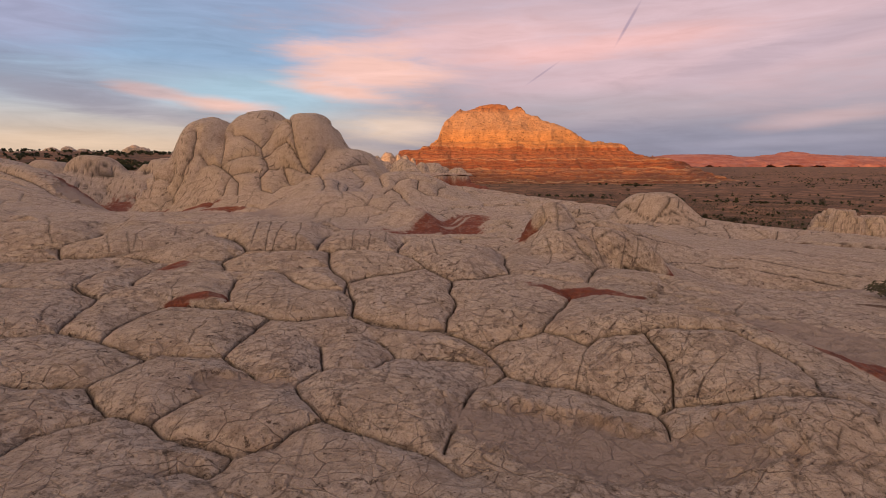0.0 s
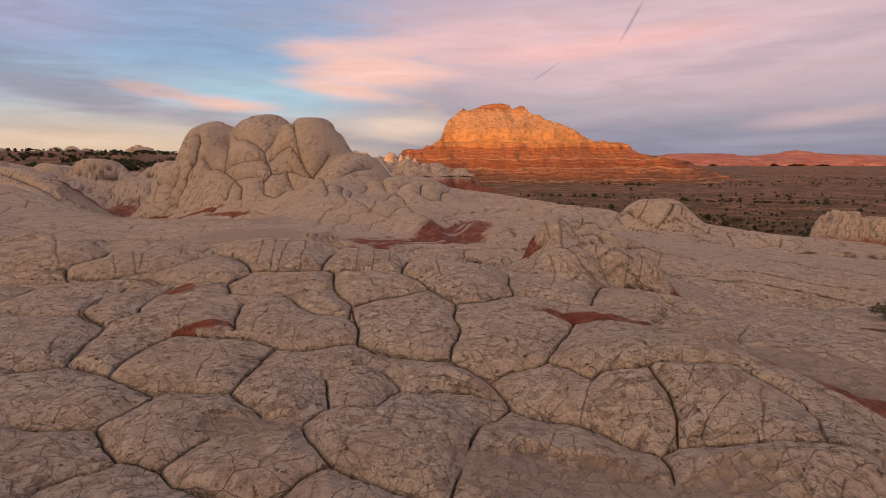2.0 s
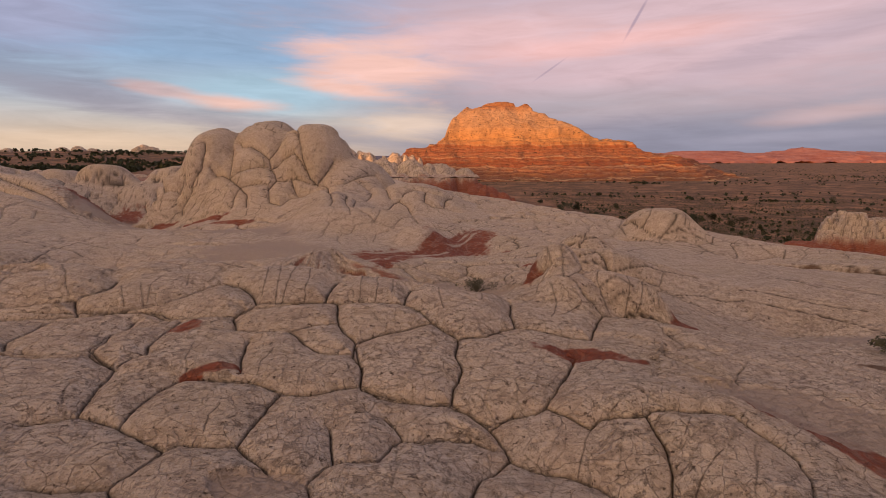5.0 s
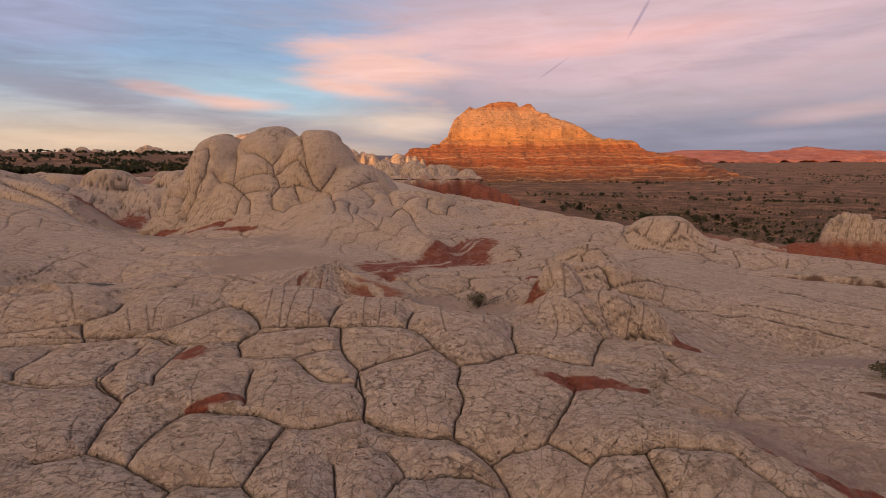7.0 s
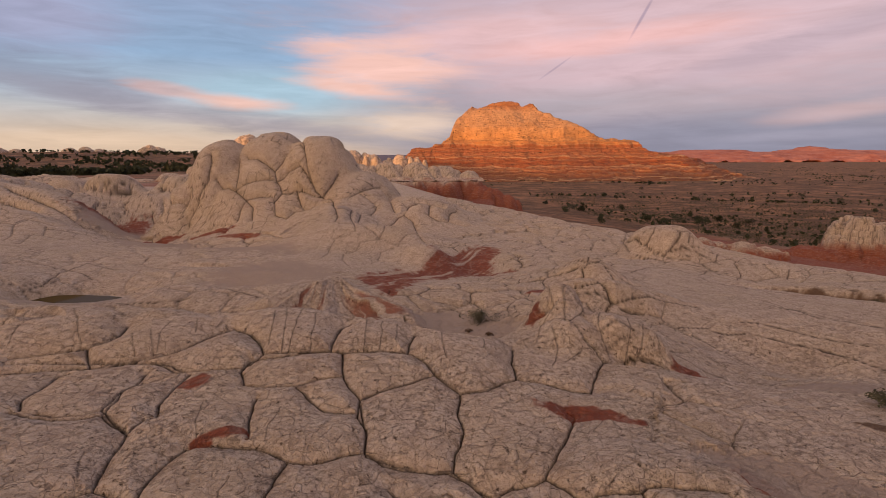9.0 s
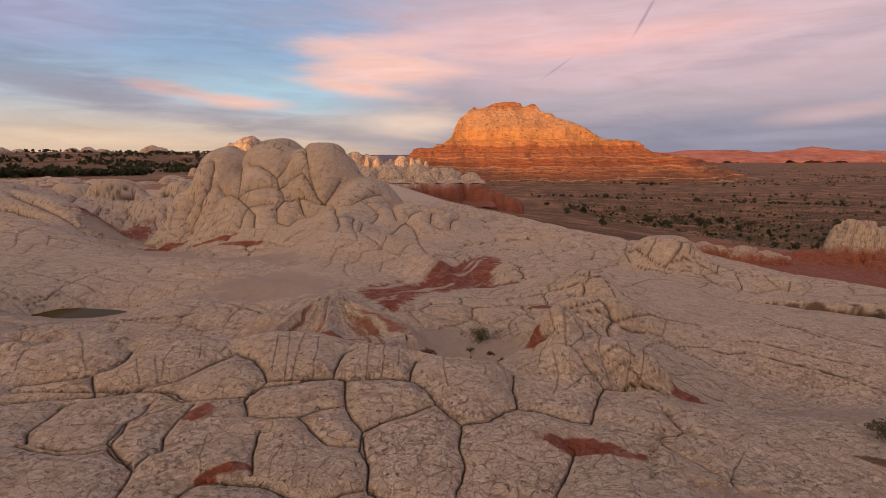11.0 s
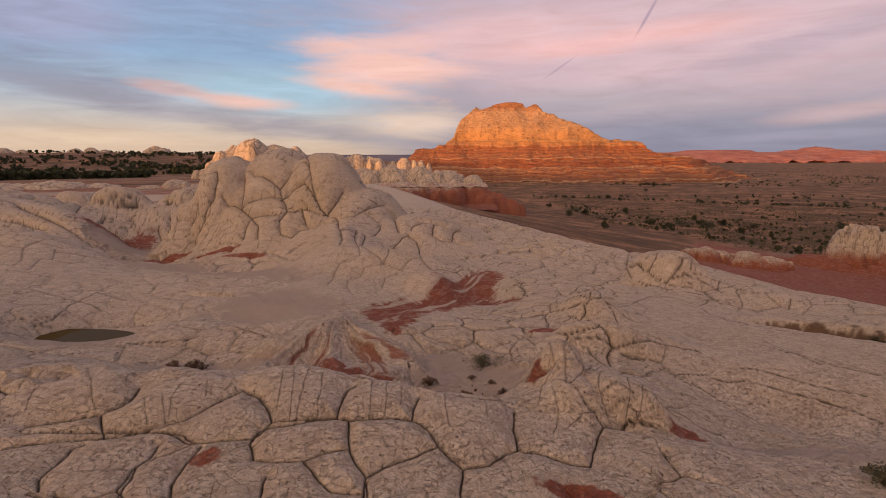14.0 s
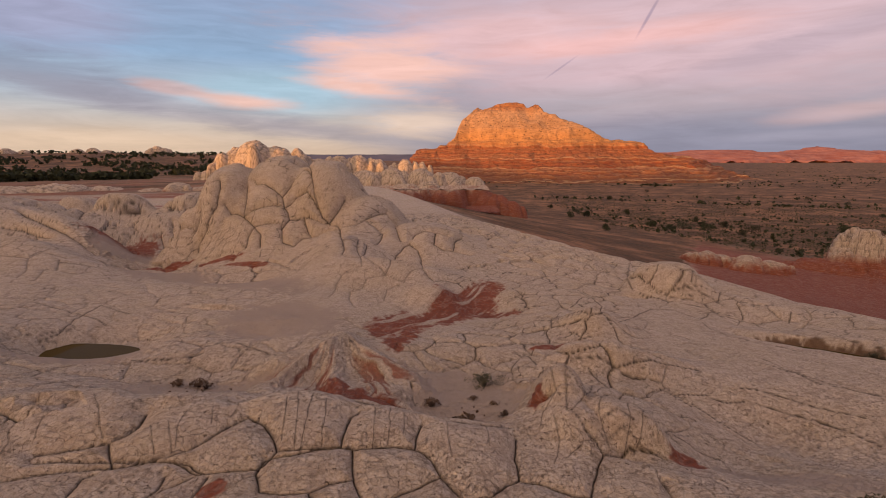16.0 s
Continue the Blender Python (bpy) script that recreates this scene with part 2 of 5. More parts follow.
def make_butte_material():
    m, nt, bsdf = bare("banded_sandstone")
    pos = nt.nodes.new("ShaderNodeNewGeometry").outputs["Position"]
    sep = nt.nodes.new("ShaderNodeSeparateXYZ")
    link(nt, pos, sep.inputs[0])
    warp = math_node(nt, "MULTIPLY", noise_node(nt, pos, 0.03, 5, 0.6), 14.0)
    h = math_node(nt, "ADD", sep.outputs[2], warp)
    level = math_node(nt, "DIVIDE", math_node(nt, "ADD", h, 20.0), 115.0)
    body = ramp_node(nt, level, [(0.0, (0.20, 0.085, 0.045)), (0.2, (0.27, 0.075, 0.03)), (0.40, (0.36, 0.12, 0.05)), (0.47, (0.58, 0.28, 0.10)), (0.6, (0.56, 0.31, 0.15)), (0.84, (0.56, 0.32, 0.17)), (0.92, (0.42, 0.17, 0.07)), (1.0, (0.42, 0.18, 0.09))])
    comb = nt.nodes.new("ShaderNodeCombineXYZ")
    link(nt, math_node(nt, "MULTIPLY", h, 0.30), comb.inputs[2])
    strata = noise_node(nt, comb.outputs[0], 1.0, 6, 0.75)
    low_part = ramp_node(nt, level, [(0.40, 1.0), (0.52, 0.25)])
    body = mix_node(nt, math_node(nt, "MULTIPLY", ramp_node(nt, strata, [(0.50, 0.0), (0.58, 0.85)]), low_part), body, (0.56, 0.34, 0.18))
    body = mix_node(nt, math_node(nt, "MULTIPLY", ramp_node(nt, strata, [(0.38, 0.9), (0.45, 0.0)]), low_part), body, (0.16, 0.045, 0.022))
    body = mix_node(nt, ramp_node(nt, noise_node(nt, pos, 0.09, 6, 0.7), [(0.35, 0.55), (0.55, 0.0)]), body, (0.26, 0.12, 0.055))
    spots = noise_node(nt, pos, 0.33, 3, 0.75)
    body = mix_node(nt, ramp_node(nt, spots, [(0.60, 0.0), (0.66, 0.9)]), body, (0.05, 0.036, 0.02))
    link(nt, body, bsdf.inputs["Base Color"])
    bump(nt, bsdf, math_node(nt, "ADD", noise_node(nt, pos, 0.12, 6, 0.65), math_node(nt, "MULTIPLY", strata, 0.9)), 3.2, 1.0)
    return m


butte_material = make_butte_material()


def plain_material(name, dark, light, scale, rough=0.9, relief=0.02):
    m, nt, bsdf = bare(name, rough)
    pos = nt.nodes.new("ShaderNodeNewGeometry").outputs["Position"]
    n = noise_node(nt, pos, scale, 6, 0.65)
    link(nt, ramp_node(nt, n, [(0.35, dark), (0.65, light)]), bsdf.inputs["Base Color"])
    bump(nt, bsdf, n, relief, 0.8)
    return m


mesa_material = plain_material("red_mesa_rock", (0.30, 0.10, 0.075), (0.46, 0.2, 0.15), 0.01, 0.95, 10.0)
# the plateau's blue is distance haze painted into its colour
haze_blue_material = plain_material("far_plateau_haze_blue", (0.10, 0.10, 0.14), (0.14, 0.13, 0.18), 0.004, 0.95, 5.0)
leaf_material = plain_material("juniper_leaf", (0.022, 0.028, 0.014), (0.055, 0.06, 0.03), 3.0, 0.85, 0.02)
brush_material = plain_material("sagebrush_leaf", (0.05, 0.048, 0.028), (0.13, 0.115, 0.07), 5.0, 0.9, 0.02)
dry_brush_material = plain_material("dry_brush_leaf", (0.10, 0.06, 0.04), (0.20, 0.13, 0.085), 6.0, 0.9, 0.02)
bark_material = plain_material("grey_bark", (0.07, 0.055, 0.045), (0.16, 0.13, 0.10), 9.0, 0.9, 0.01)


# ---------------------------------------------------------------- the lie of the land
def smooth(a, b, v):
    t = np.clip((v - a) / (b - a), 0, 1)
    return t * t * (3 - 2 * t)


CHANCE = np.random.RandomState(9).rand(512 * 512)


def lattice(ix, iy, seed):
    """A fixed chance value, 0 to 1, for each whole place."""
    i, j = (ix.astype(np.int32) + 37 * seed) & 511, (iy.astype(np.int32) + 91 * seed) & 511
    return CHANCE[(i << 9) + j]


def value_noise(x, y, seed=0):
    """Smooth noise, -1 to 1, one bump a unit."""
    ix, iy = np.floor(x), np.floor(y)
    fx, fy = x - ix, y - iy
    fx, fy = fx * fx * (3 - 2 * fx), fy * fy * (3 - 2 * fy)
    a, b = lattice(ix, iy, seed), lattice(ix + 1, iy, seed)
    c, d = lattice(ix, iy + 1, seed), lattice(ix + 1, iy + 1, seed)
    return 2 * ((a * (1 - fx) + b * fx) * (1 - fy) + (c * (1 - fx) + d * fx) * fy) - 1


def fbm(x, y, seed=0, octaves=4):
    total, amp = 0, 1.0
    for o in range(octaves):
        total = total + amp * value_noise(x * 2 ** o + 17.3 * o, y * 2 ** o - 9.1 * o, seed + o)
        amp *= 0.5
    return total / 2


# mounds and hollows: x, y, half width, half depth, turn in degrees, height, flatness of the top
NEAR = [
    (-3.64, 13.66, 6.36, 3.52, 0, 0.77, 1.00),
    (-10.96, 12.60, 2.97, 1.38, 5, 0.49, 1.00),
    (3.13, 6.81, 2.03, 1.25, -15, 0.43, 1.30),
    (5.98, 6.00, 2.26, 1.49, -20, -0.10, 1.20),
    (0.58, 5.68, 2.65, 1.88, 0, -0.77, 1.00),
    (-8.64, 18.27, 7.40, 2.35, 0, -1.25, 1.00),
    (-0.45, 15.45, 2.27, 1.61, 0, -0.37, 1.60),
    (-5.15, 19.86, 0.89, 1.59, 0, 0.76, 1.00),
    (-3.05, 19.18, 2.60, 0.53, -47, 0.57, 1.20),
    (-4.49, 17.60, 1.91, 0.40, -72, 0.30, 1.10),
    (-6.06, 18.35, 1.79, 0.39, 62, 0.60, 1.10),
    (-6.54, 21.07, 3.03, 1.51, 0, 0.13, 1.00),
    (10.57, 15.22, 3.64, 1.82, -30, -0.99, 1.00),
    (3.16, 15.28, 0.91, 1.26, 0, 0.95, 1.40),
    (4.72, 13.36, 1.30, 0.74, -50, 0.72, 2.20),
]
HOLLOWS = [
    (-17.3, 21.4, 2.7, 1.5, 8, -0.75, 1.7),
    (18.3, 23.4, 3.3, 1.0, -33, -0.8, 1.6),
    (-13.6, 27.2, 1.7, 0.35, -8, -0.35, 1.5),
    (10.9, 32.6, 1.2, 0.35, -10, -0.4, 1.5),
    (9.4, 14.1, 0.5, 0.25, -15, -0.2, 1.5),
    (0.3, 16.4, 2.2, 2.3, 0, -0.5, 2.4),
    (7.0, 20.5, 0.35, 0.2, 0, -0.2, 1.5),
    (-21.0, 44.4, 1.6, 0.5, 0, -0.5, 1.3),
]
MIDDLE = [
    (-0.39, 27.72, 5.30, 4.49, 0, -0.57, 1.00),
    (-16.43, 20.89, 3.49, 1.78, 0, -0.43, 1.50),
    (-18.16, 25.71, 8.05, 3.42, 10, -0.56, 1.00),
    (13.96, 34.45, 2.51, 2.05, -35, 1.95, 1.80),
    (12.21, 36.81, 1.59, 1.36, 0, 0.34, 1.50),
    (18.28, 31.33, 3.41, 1.33, -40, 0.26, 1.30),
    (8.81, 44.27, 6.53, 2.60, -60, 0.37, 1.00),
    (0.55, 56.37, 3.86, 4.69, -40, 0.69, 1.00),
    (-9.14, 39.71, 2.90, 3.61, 0, 2.11, 1.00),
    (5.59, 25.74, 2.22, 1.71, 0, 0.47, 1.20),
]
# lesser swells and dips: below the fold, round the pools, on the apron of the knob
SWELLS_NEAR = [
    (6.48, 24.05, 1.42, 1.01, 0, 1.05, 1.10),
    (-9.93, 23.06, 2.33, 1.57, 0, -0.56, 1.00),
    (3.02, 14.26, 0.62, 0.70, 0, 0.62, 1.30),
    (5.10, 19.28, 1.92, 0.80, 0, 0.95, 1.20),
    (7.52, 19.73, 1.80, 1.00, 0, 0.47, 1.00),
    (3.21, 13.10, 0.89, 0.76, 0, 0.64, 1.20),
    (-16.05, 22.84, 2.78, 2.01, 8, -1.16, 1.30),
    (-7.05, 18.93, 1.17, 1.08, 0, 0.90, 1.00),
    (16.50, 24.31, 2.50, 0.90, -30, -0.97, 1.20),
    (13.47, 15.61, 3.04, 2.07, 0, -0.57, 1.00),
    (7.83, 13.52, 1.65, 1.50, 0, -0.76, 1.00),
    (5.03, 12.55, 1.01, 0.49, 0, -0.62, 1.00),
    (-0.14, 5.35, 1.81, 1.30, 0, 0.62, 1.00),
    (3.80, 4.79, 1.10, 0.76, 0, 0.39, 1.00),
    (0.46, 19.81, 1.90, 1.47, 0, -0.42, 1.00),
]
SWELLS_FAR = [
    (12.00, 30.01, 3.02, 2.97, 0, -0.11, 1.00),
    (17.01, 28.47, 3.00, 2.01, 0, -0.56, 1.00),
    (-24.02, 33.01, 3.96, 3.97, 0, -0.45, 1.00),
    (-4.85, 35.33, 4.69, 2.35, 0, 1.24, 1.20),
    (-1.74, 30.90, 1.58, 1.74, 0, 1.17, 1.10),
    (-11.02, 44.98, 3.88, 2.95, 0, 1.05, 1.00),
    (-16.00, 44.97, 4.13, 2.55, 0, 0.82, 1.00),
    (-23.01, 46.99, 2.93, 3.03, 0, 0.50, 1.00),
    (-34.09, 38.48, 5.63, 3.47, -20, 2.34, 1.00),
    (-28.98, 33.98, 5.02, 4.01, 0, 0.66, 1.00),
    (-38.18, 55.09, 6.20, 5.58, 0, -1.90, 1.00),
    (-44.02, 66.04, 2.97, 2.93, 0, -1.17, 1.00),
    (-27.06, 42.00, 4.91, 3.00, 0, -0.61, 1.00),
    (2.03, 30.40, 2.33, 2.01, 0, -0.67, 1.00),
    (-16.99, 37.08, 3.92, 3.01, 0, -1.28, 1.00),
    (12.02, 36.51, 2.01, 1.38, 0, -0.61, 1.00),
    (-44.00, 52.00, 4.98, 4.98, 0, -1.00, 1.00),
]
# the rounded lobes of the tall knob, of which the highest counts at each place
KNOB = [
    (-23.20, 52.00, 3.00, 4.96, 0, 8.50, 1.78),
    (-18.60, 53.60, 3.60, 5.19, 0, 8.20, 1.90),
    (-13.20, 51.40, 4.20, 4.50, 0, 8.10, 1.69),
    (-8.87, 51.24, 3.59, 6.45, 0, 4.45, 1.43),
    (-18.43, 53.72, 7.06, 7.88, 0, 7.30, 1.77),
    (-25.80, 49.80, 2.50, 3.40, 0, 5.10, 1.32),
    (-3.42, 46.47, 4.43, 4.97, -30, 2.33, 1.29),
]
LEFT = [
    (-47.23, 50.45, 8.57, 8.33, -35, 4.51, 1.40),
    (-35.90, 47.13, 6.56, 3.74, -35, 3.27, 1.20),
    (-27.98, 47.93, 14.05, 8.98, 0, -2.81, 1.00),
    (-41.74, 62.98, 3.28, 2.78, 0, 3.33, 2.00),
    (-48.00, 63.79, 2.76, 2.44, 0, 2.79, 2.00),
    (-44.97, 67.70, 3.53, 2.88, 0, 2.52, 2.00),
    (-35.42, 61.52, 3.26, 2.80, 0, 1.07, 2.00),
    (-34.21, 66.65, 4.28, 3.77, 0, 2.93, 2.00),
    (-28.00, 72.00, 5.99, 4.99, 0, 2.20, 1.80),
    (-39.23, 58.32, 8.92, 2.93, 0, 1.13, 1.00),
]


def add_mounds(x, y, z, mounds, power=1.0):
    """z with the mounds on it, each reckoned only where it counts."""
    x, y, shape = np.ravel(x), np.ravel(y), np.shape(z)
    total = np.zeros(x.shape)
    for cx, cy, rx, ry, turn, h, flat in mounds:
        reach = 2.7 * max(rx, ry)
        at = np.flatnonzero((np.abs(x - cx) < reach) & (np.abs(y - cy) < reach))
        c, s = math.cos(radians(turn)), math.sin(radians(turn))
        dx, dy = x[at] - cx, y[at] - cy
        q = ((dx * c + dy * s) / rx) ** 2 + ((dy * c - dx * s) / ry) ** 2
        total[at] += (h * np.exp(-np.minimum(q, 60) ** flat)) ** power
    return z + (total ** (1 / power)).reshape(shape)


EDGE_Y = (-60, 8, 18, 27, 34, 40, 46.5, 59, 75, 110, 200)
EDGE_X = (60, 42, 32, 22.5, 18.5, 16.5, 11, 4.5, -3, -14, -45)


def outside(x, y):
    """Metres past the rim of the pale rock, roughly."""
    return (x - np.interp(y, EDGE_Y, EDGE_X)) * 0.75


BROW_X = (-12.6, -10.9, -8.8, -7.5, -6.2, -4.9, -3.1, -2.0, -0.55, 1.5)
BROW_Y = (13.9, 14.3, 13.4, 13.9, 13.3, 14.2, 13.7, 13.4, 13.06, 13.0)


def land(x, y):
    r = np.hypot(x, y)
    turn = np.degrees(np.arctan2(x, np.maximum(y, 1e-3)))
    z = 0.17 - 0.032 * np.clip(x, -25, 30) - 0.048 * np.clip(y - 8, 0, 26)
    z = z - 0.045 * np.clip(6.5 - y, 0, 6)
    z = add_mounds(x, y, z, NEAR + HOLLOWS + MIDDLE + LEFT + SWELLS_NEAR + SWELLS_FAR)
    z = add_mounds(x, y, z, KNOB, 6)
    # behind the front slabs the rock drops to the sand pocket and the hollow beside it
    past = y - np.interp(x, BROW_X, BROW_Y)
    z = z - np.interp(x, (-13.5, -12, -6.6, -5.8, 1.2, 2.0), (0, 0.3, 0.3, 0.5, 0.5, 0)) * smooth(-0.1, 0.55, past) * smooth(3.6, 1.6, past)
    e = np.maximum(outside(x, y), 0)
    fall = 24 * (1 - np.exp(-e / 75)) * smooth(0, 8, e)
    far = smooth(120, 420, r)
    right = smooth(-26, -8, turn)
    lower = -25 + 3 * smooth(250, 800, r) * np.exp(-((turn - 6) / 14) ** 2) - 6 * smooth(500, 2500, r)
    upper = -4 + 15 * np.exp(-((r - 640) / 190) ** 2) + 0.8 * fbm(x / 60, y / 60, 5)
    z_far = upper * (1 - right) + lower * right
    z_near = z - fall + 0.5 * fbm(x / 25, y / 25, 9) * smooth(4, 20, e)
    z_near = z_near + 0.16 * fbm(x / 4.5, y / 4.5, 13, 2) * smooth(15, 19, y) * smooth(44, 36, y)
    return z_near * (1 - far) + z_far * far + fbm(x / 90, y / 90, 3) * 1.2 * smooth(150, 400, r)


# the shaded side: the high ground that stands between the sun and the camera
def shade_ridge(x, y):
    s = -(x * SUN_AZ[0] + y * SUN_AZ[1])
    u = x * 0.8 - y * 0.6
    top = 17 + 16 * smooth(-30, 60, u) - 2.5 * smooth(-100, -190, u) + 12 * smooth(-280, -420, u)
    return top * np.exp(-((s + 160) / 45) ** 2)


def surface(x, y):
    return land(x, y) + shade_ridge(x, y)


# ---------------------------------------------------------------- the ground sheet
ORIGIN = (0.0, -2.5)
angles = np.radians(np.concatenate([np.linspace(-180, -52, 36)[:-1], np.linspace(-52, -43.5, 12)[:-1], np.linspace(-43.5, 43.5, 991), np.linspace(43.5, 52, 12)[1:], np.linspace(52, 180, 36)[1:]]))
radii = np.concatenate([np.geomspace(0.4, 4.0, 20)[:-1], np.geomspace(4.0, 8, 220)[:-1], np.linspace(8, 15, 310)[:-1], np.geomspace(15, 30, 190)[:-1], np.linspace(30, 44, 110)[:-1], np.linspace(44, 60, 190)[:-1], np.geomspace(60, 85, 66), np.geomspace(85, 420, 110)[1:], np.geomspace(420, 4900, 70)[1:]])
RR, AA = np.meshgrid(radii, angles, indexing="ij")
GX, GY = ORIGIN[0] + RR * np.sin(AA), ORIGIN[1] + RR * np.cos(AA)
GZ = surface(GX, GY)


# middles of the polygons into which the rock has split, by stretches of the plan
FRONT = [(-4.71, 5.66), (-3.84, 4.51), (-3.15, 3.86), (-2.92, 5.3), (-2.07, 4.98), (-3.44, 6.65), (-4.63, 7.06), (-1.95, 6.69), (-1.14, 6.92), (-0.11, 7.06), (-0.66, 6.06), (1.29, 6.72), (2.38, 6.33), (3.71, 6.01), (1.02, 5.95), (-1.04, 4.72), (-2.35, 3.88), (3.04, 4.99), (3.92, 4.62), (-6.0, 7.33), (-0.75, 8.4), (1.0, 8.5), (2.5, 7.8), (2.31, 4.9), (0.5, 4.87)]
CREST = [(-7.35, 8.93), (-5.62, 8.79), (-4.47, 8.9), (-3.24, 8.51), (-2.04, 8.3), (-1.35, 10.45), (-2.37, 9.51), (-3.3, 10.4), (0.52, 11.1), (2.51, 11.93), (4.0, 11.1), (-7.34, 8.02), (-4.03, 9.66)]
RIM = [(-10.79, 11.12), (-10.46, 11.67), (-9.72, 12.17), (-8.79, 12.48), (-9.15, 10.46), (-7.63, 10.77), (-7.25, 11.78), (-6.4, 12.59), (-5.29, 10.93), (-3.94, 12.25), (-1.96, 12.22), (0.3, 12.2), (2.68, 12.94), (-4.85, 9.77), (4.61, 14.2), (3.05, 14.72), (5.18, 13.01)]
KNOB_FACE = [(-22.75, 50.56), (-20.63, 51.19), (-23.28, 48.45), (-17.12, 47.66), (-16.82, 51.06), (-12.68, 48.92), (-14.32, 47.0), (-10.79, 49.67), (-18.35, 46.49), (-15.63, 45.88), (-12.87, 45.98), (-7.84, 47.7), (-11.07, 46.94), (-7.49, 45.24), (-4.77, 42.9), (-19.12, 45.55), (-21.44, 46.91), (-23.99, 46.36), (-26.38, 46.83), (-5.32, 39.68), (-2.97, 35.1), (-7.78, 38.96), (-10.58, 45.65), (-1.92, 42.11), (-21.72, 49.75), (-7.85, 35.16), (-5.58, 33.25), (-3.9, 31.49)]


def sites():
    """The polygons above, and like ones around them."""
    rng = np.random.RandomState(4)
    given = np.array(FRONT + CREST + RIM + KNOB_FACE)
    pts = [given]
    y = -4.0
    while y < 95:
        size = 1.05 + 0.034 * min(max(y, 0), 50)
        half = 8 + (y + 4) * 1.35
        n = int(2 * half / size)
        xs = np.linspace(-half, half, n) + rng.uniform(-0.4, 0.4, n) * size
        ys = y + rng.uniform(-0.4, 0.4, n) * size
        p = np.stack([xs, ys], 1)
        near = np.sqrt(((p[:, None] - given[None]) ** 2).sum(2)).min(1)
        pts.append(p[near > size * (0.85 if y < 30 else 0.55)])
        y += size * 0.85
    return np.concatenate(pts)


SITES = sites()
SITE_Z = surface(SITES[:, 0], SITES[:, 1])
from mathutils.kdtree import KDTree
UPRIGHT = 0.55     # polygons on steep faces are taller than wide
tree = KDTree(len(SITES))
for i, (sx, sy) in enumerate(SITES):
    tree.insert((sx, sy, UPRIGHT * SITE_Z[i]), i)
tree.balance()

# long joints that part the slabs, walked from end to end
JOINTS_NEAR = [
    [(-5.72, 6.35), (-5.44, 6.46), (-5.18, 6.66)],
    [(-5.18, 6.66), (-4.77, 6.50), (-4.43, 6.42)],
    [(-5.18, 6.66), (-5.36, 7.31), (-5.55, 8.08)],
    [(-7.65, 8.65), (-7.16, 8.53), (-6.77, 8.65), (-6.52, 8.84)],
    [(-6.52, 8.84), (-5.55, 8.08)],
    [(-6.52, 8.84), (-6.63, 9.53), (-6.51, 9.85), (-6.57, 10.31)],
    [(-5.55, 8.08), (-5.50, 8.48), (-5.36, 8.63), (-5.55, 9.06), (-5.62, 9.74), (-5.56, 10.25)],
    [(-4.43, 6.42), (-4.46, 6.84), (-4.47, 7.40), (-4.37, 7.70), (-4.23, 7.84)],
    [(-4.43, 6.42), (-4.02, 6.17), (-3.63, 5.97)],
    [(-3.63, 5.97), (-3.71, 5.60), (-3.83, 5.24)],
    [(-4.69, 5.12), (-4.34, 5.12), (-4.09, 5.19), (-3.83, 5.24)]]
JOINTS_FOOT = [
    [(-3.83, 5.24), (-3.54, 4.90), (-3.30, 4.72)],
    [(-3.63, 5.97), (-3.49, 6.10), (-3.28, 6.09), (-3.00, 6.10), (-2.75, 6.16)],
    [(-2.75, 6.16), (-2.72, 6.64), (-2.71, 7.16), (-2.64, 7.59)],
    [(-2.75, 6.16), (-2.35, 5.84), (-2.02, 5.55), (-1.66, 5.44)],
    [(-4.23, 7.84), (-3.91, 7.82), (-3.61, 7.85), (-3.25, 7.83), (-2.95, 7.72), (-2.63, 7.54)],
    [(-2.63, 7.54), (-2.22, 7.60), (-1.75, 7.82), (-1.44, 7.94)],
    [(-1.44, 7.94), (-1.52, 8.48), (-1.69, 9.04), (-1.79, 9.45)],
    [(-1.66, 5.44), (-1.57, 5.69), (-1.45, 5.89), (-1.56, 6.29), (-1.70, 6.82)],
    [(-1.45, 5.89), (-1.15, 5.95), (-0.89, 6.03), (-0.80, 6.50), (-0.65, 6.72), (-0.78, 7.00), (-0.97, 7.20)],
    [(-0.65, 6.72), (-0.37, 6.73), (-0.03, 6.89), (0.34, 6.86), (0.63, 6.62)]]
JOINTS_TOE = [
    [(-1.66, 5.44), (-1.48, 5.10), (-1.30, 4.85), (-1.15, 4.70), (-0.91, 4.57), (-0.57, 4.43), (-0.25, 4.30), (-0.02, 4.17), (0.15, 4.01)],
    [(-3.30, 4.72), (-3.07, 4.68), (-2.78, 4.59)],
    [(-2.78, 4.59), (-2.54, 4.39), (-2.27, 4.27), (-2.06, 4.23), (-1.84, 4.14)],
    [(-2.78, 4.59), (-2.70, 4.82), (-2.59, 5.07), (-2.49, 5.24)],
    [(-1.84, 4.14), (-1.65, 4.22), (-1.52, 4.27), (-1.41, 4.44), (-1.29, 4.61), (-1.18, 4.70)],
    [(-1.84, 4.14), (-1.86, 3.94), (-1.91, 3.85), (-2.16, 3.92), (-2.30, 3.84)],
    [(-3.73, 3.96), (-3.69, 4.22), (-3.57, 4.39), (-3.40, 4.53), (-3.28, 4.68)],
    [(-1.44, 7.94), (-1.11, 7.70), (-0.76, 7.62), (-0.03, 7.63), (0.28, 7.51), (0.61, 7.09)],
    [(-3.46, 8.03), (-3.70, 8.73), (-3.80, 9.36)]]
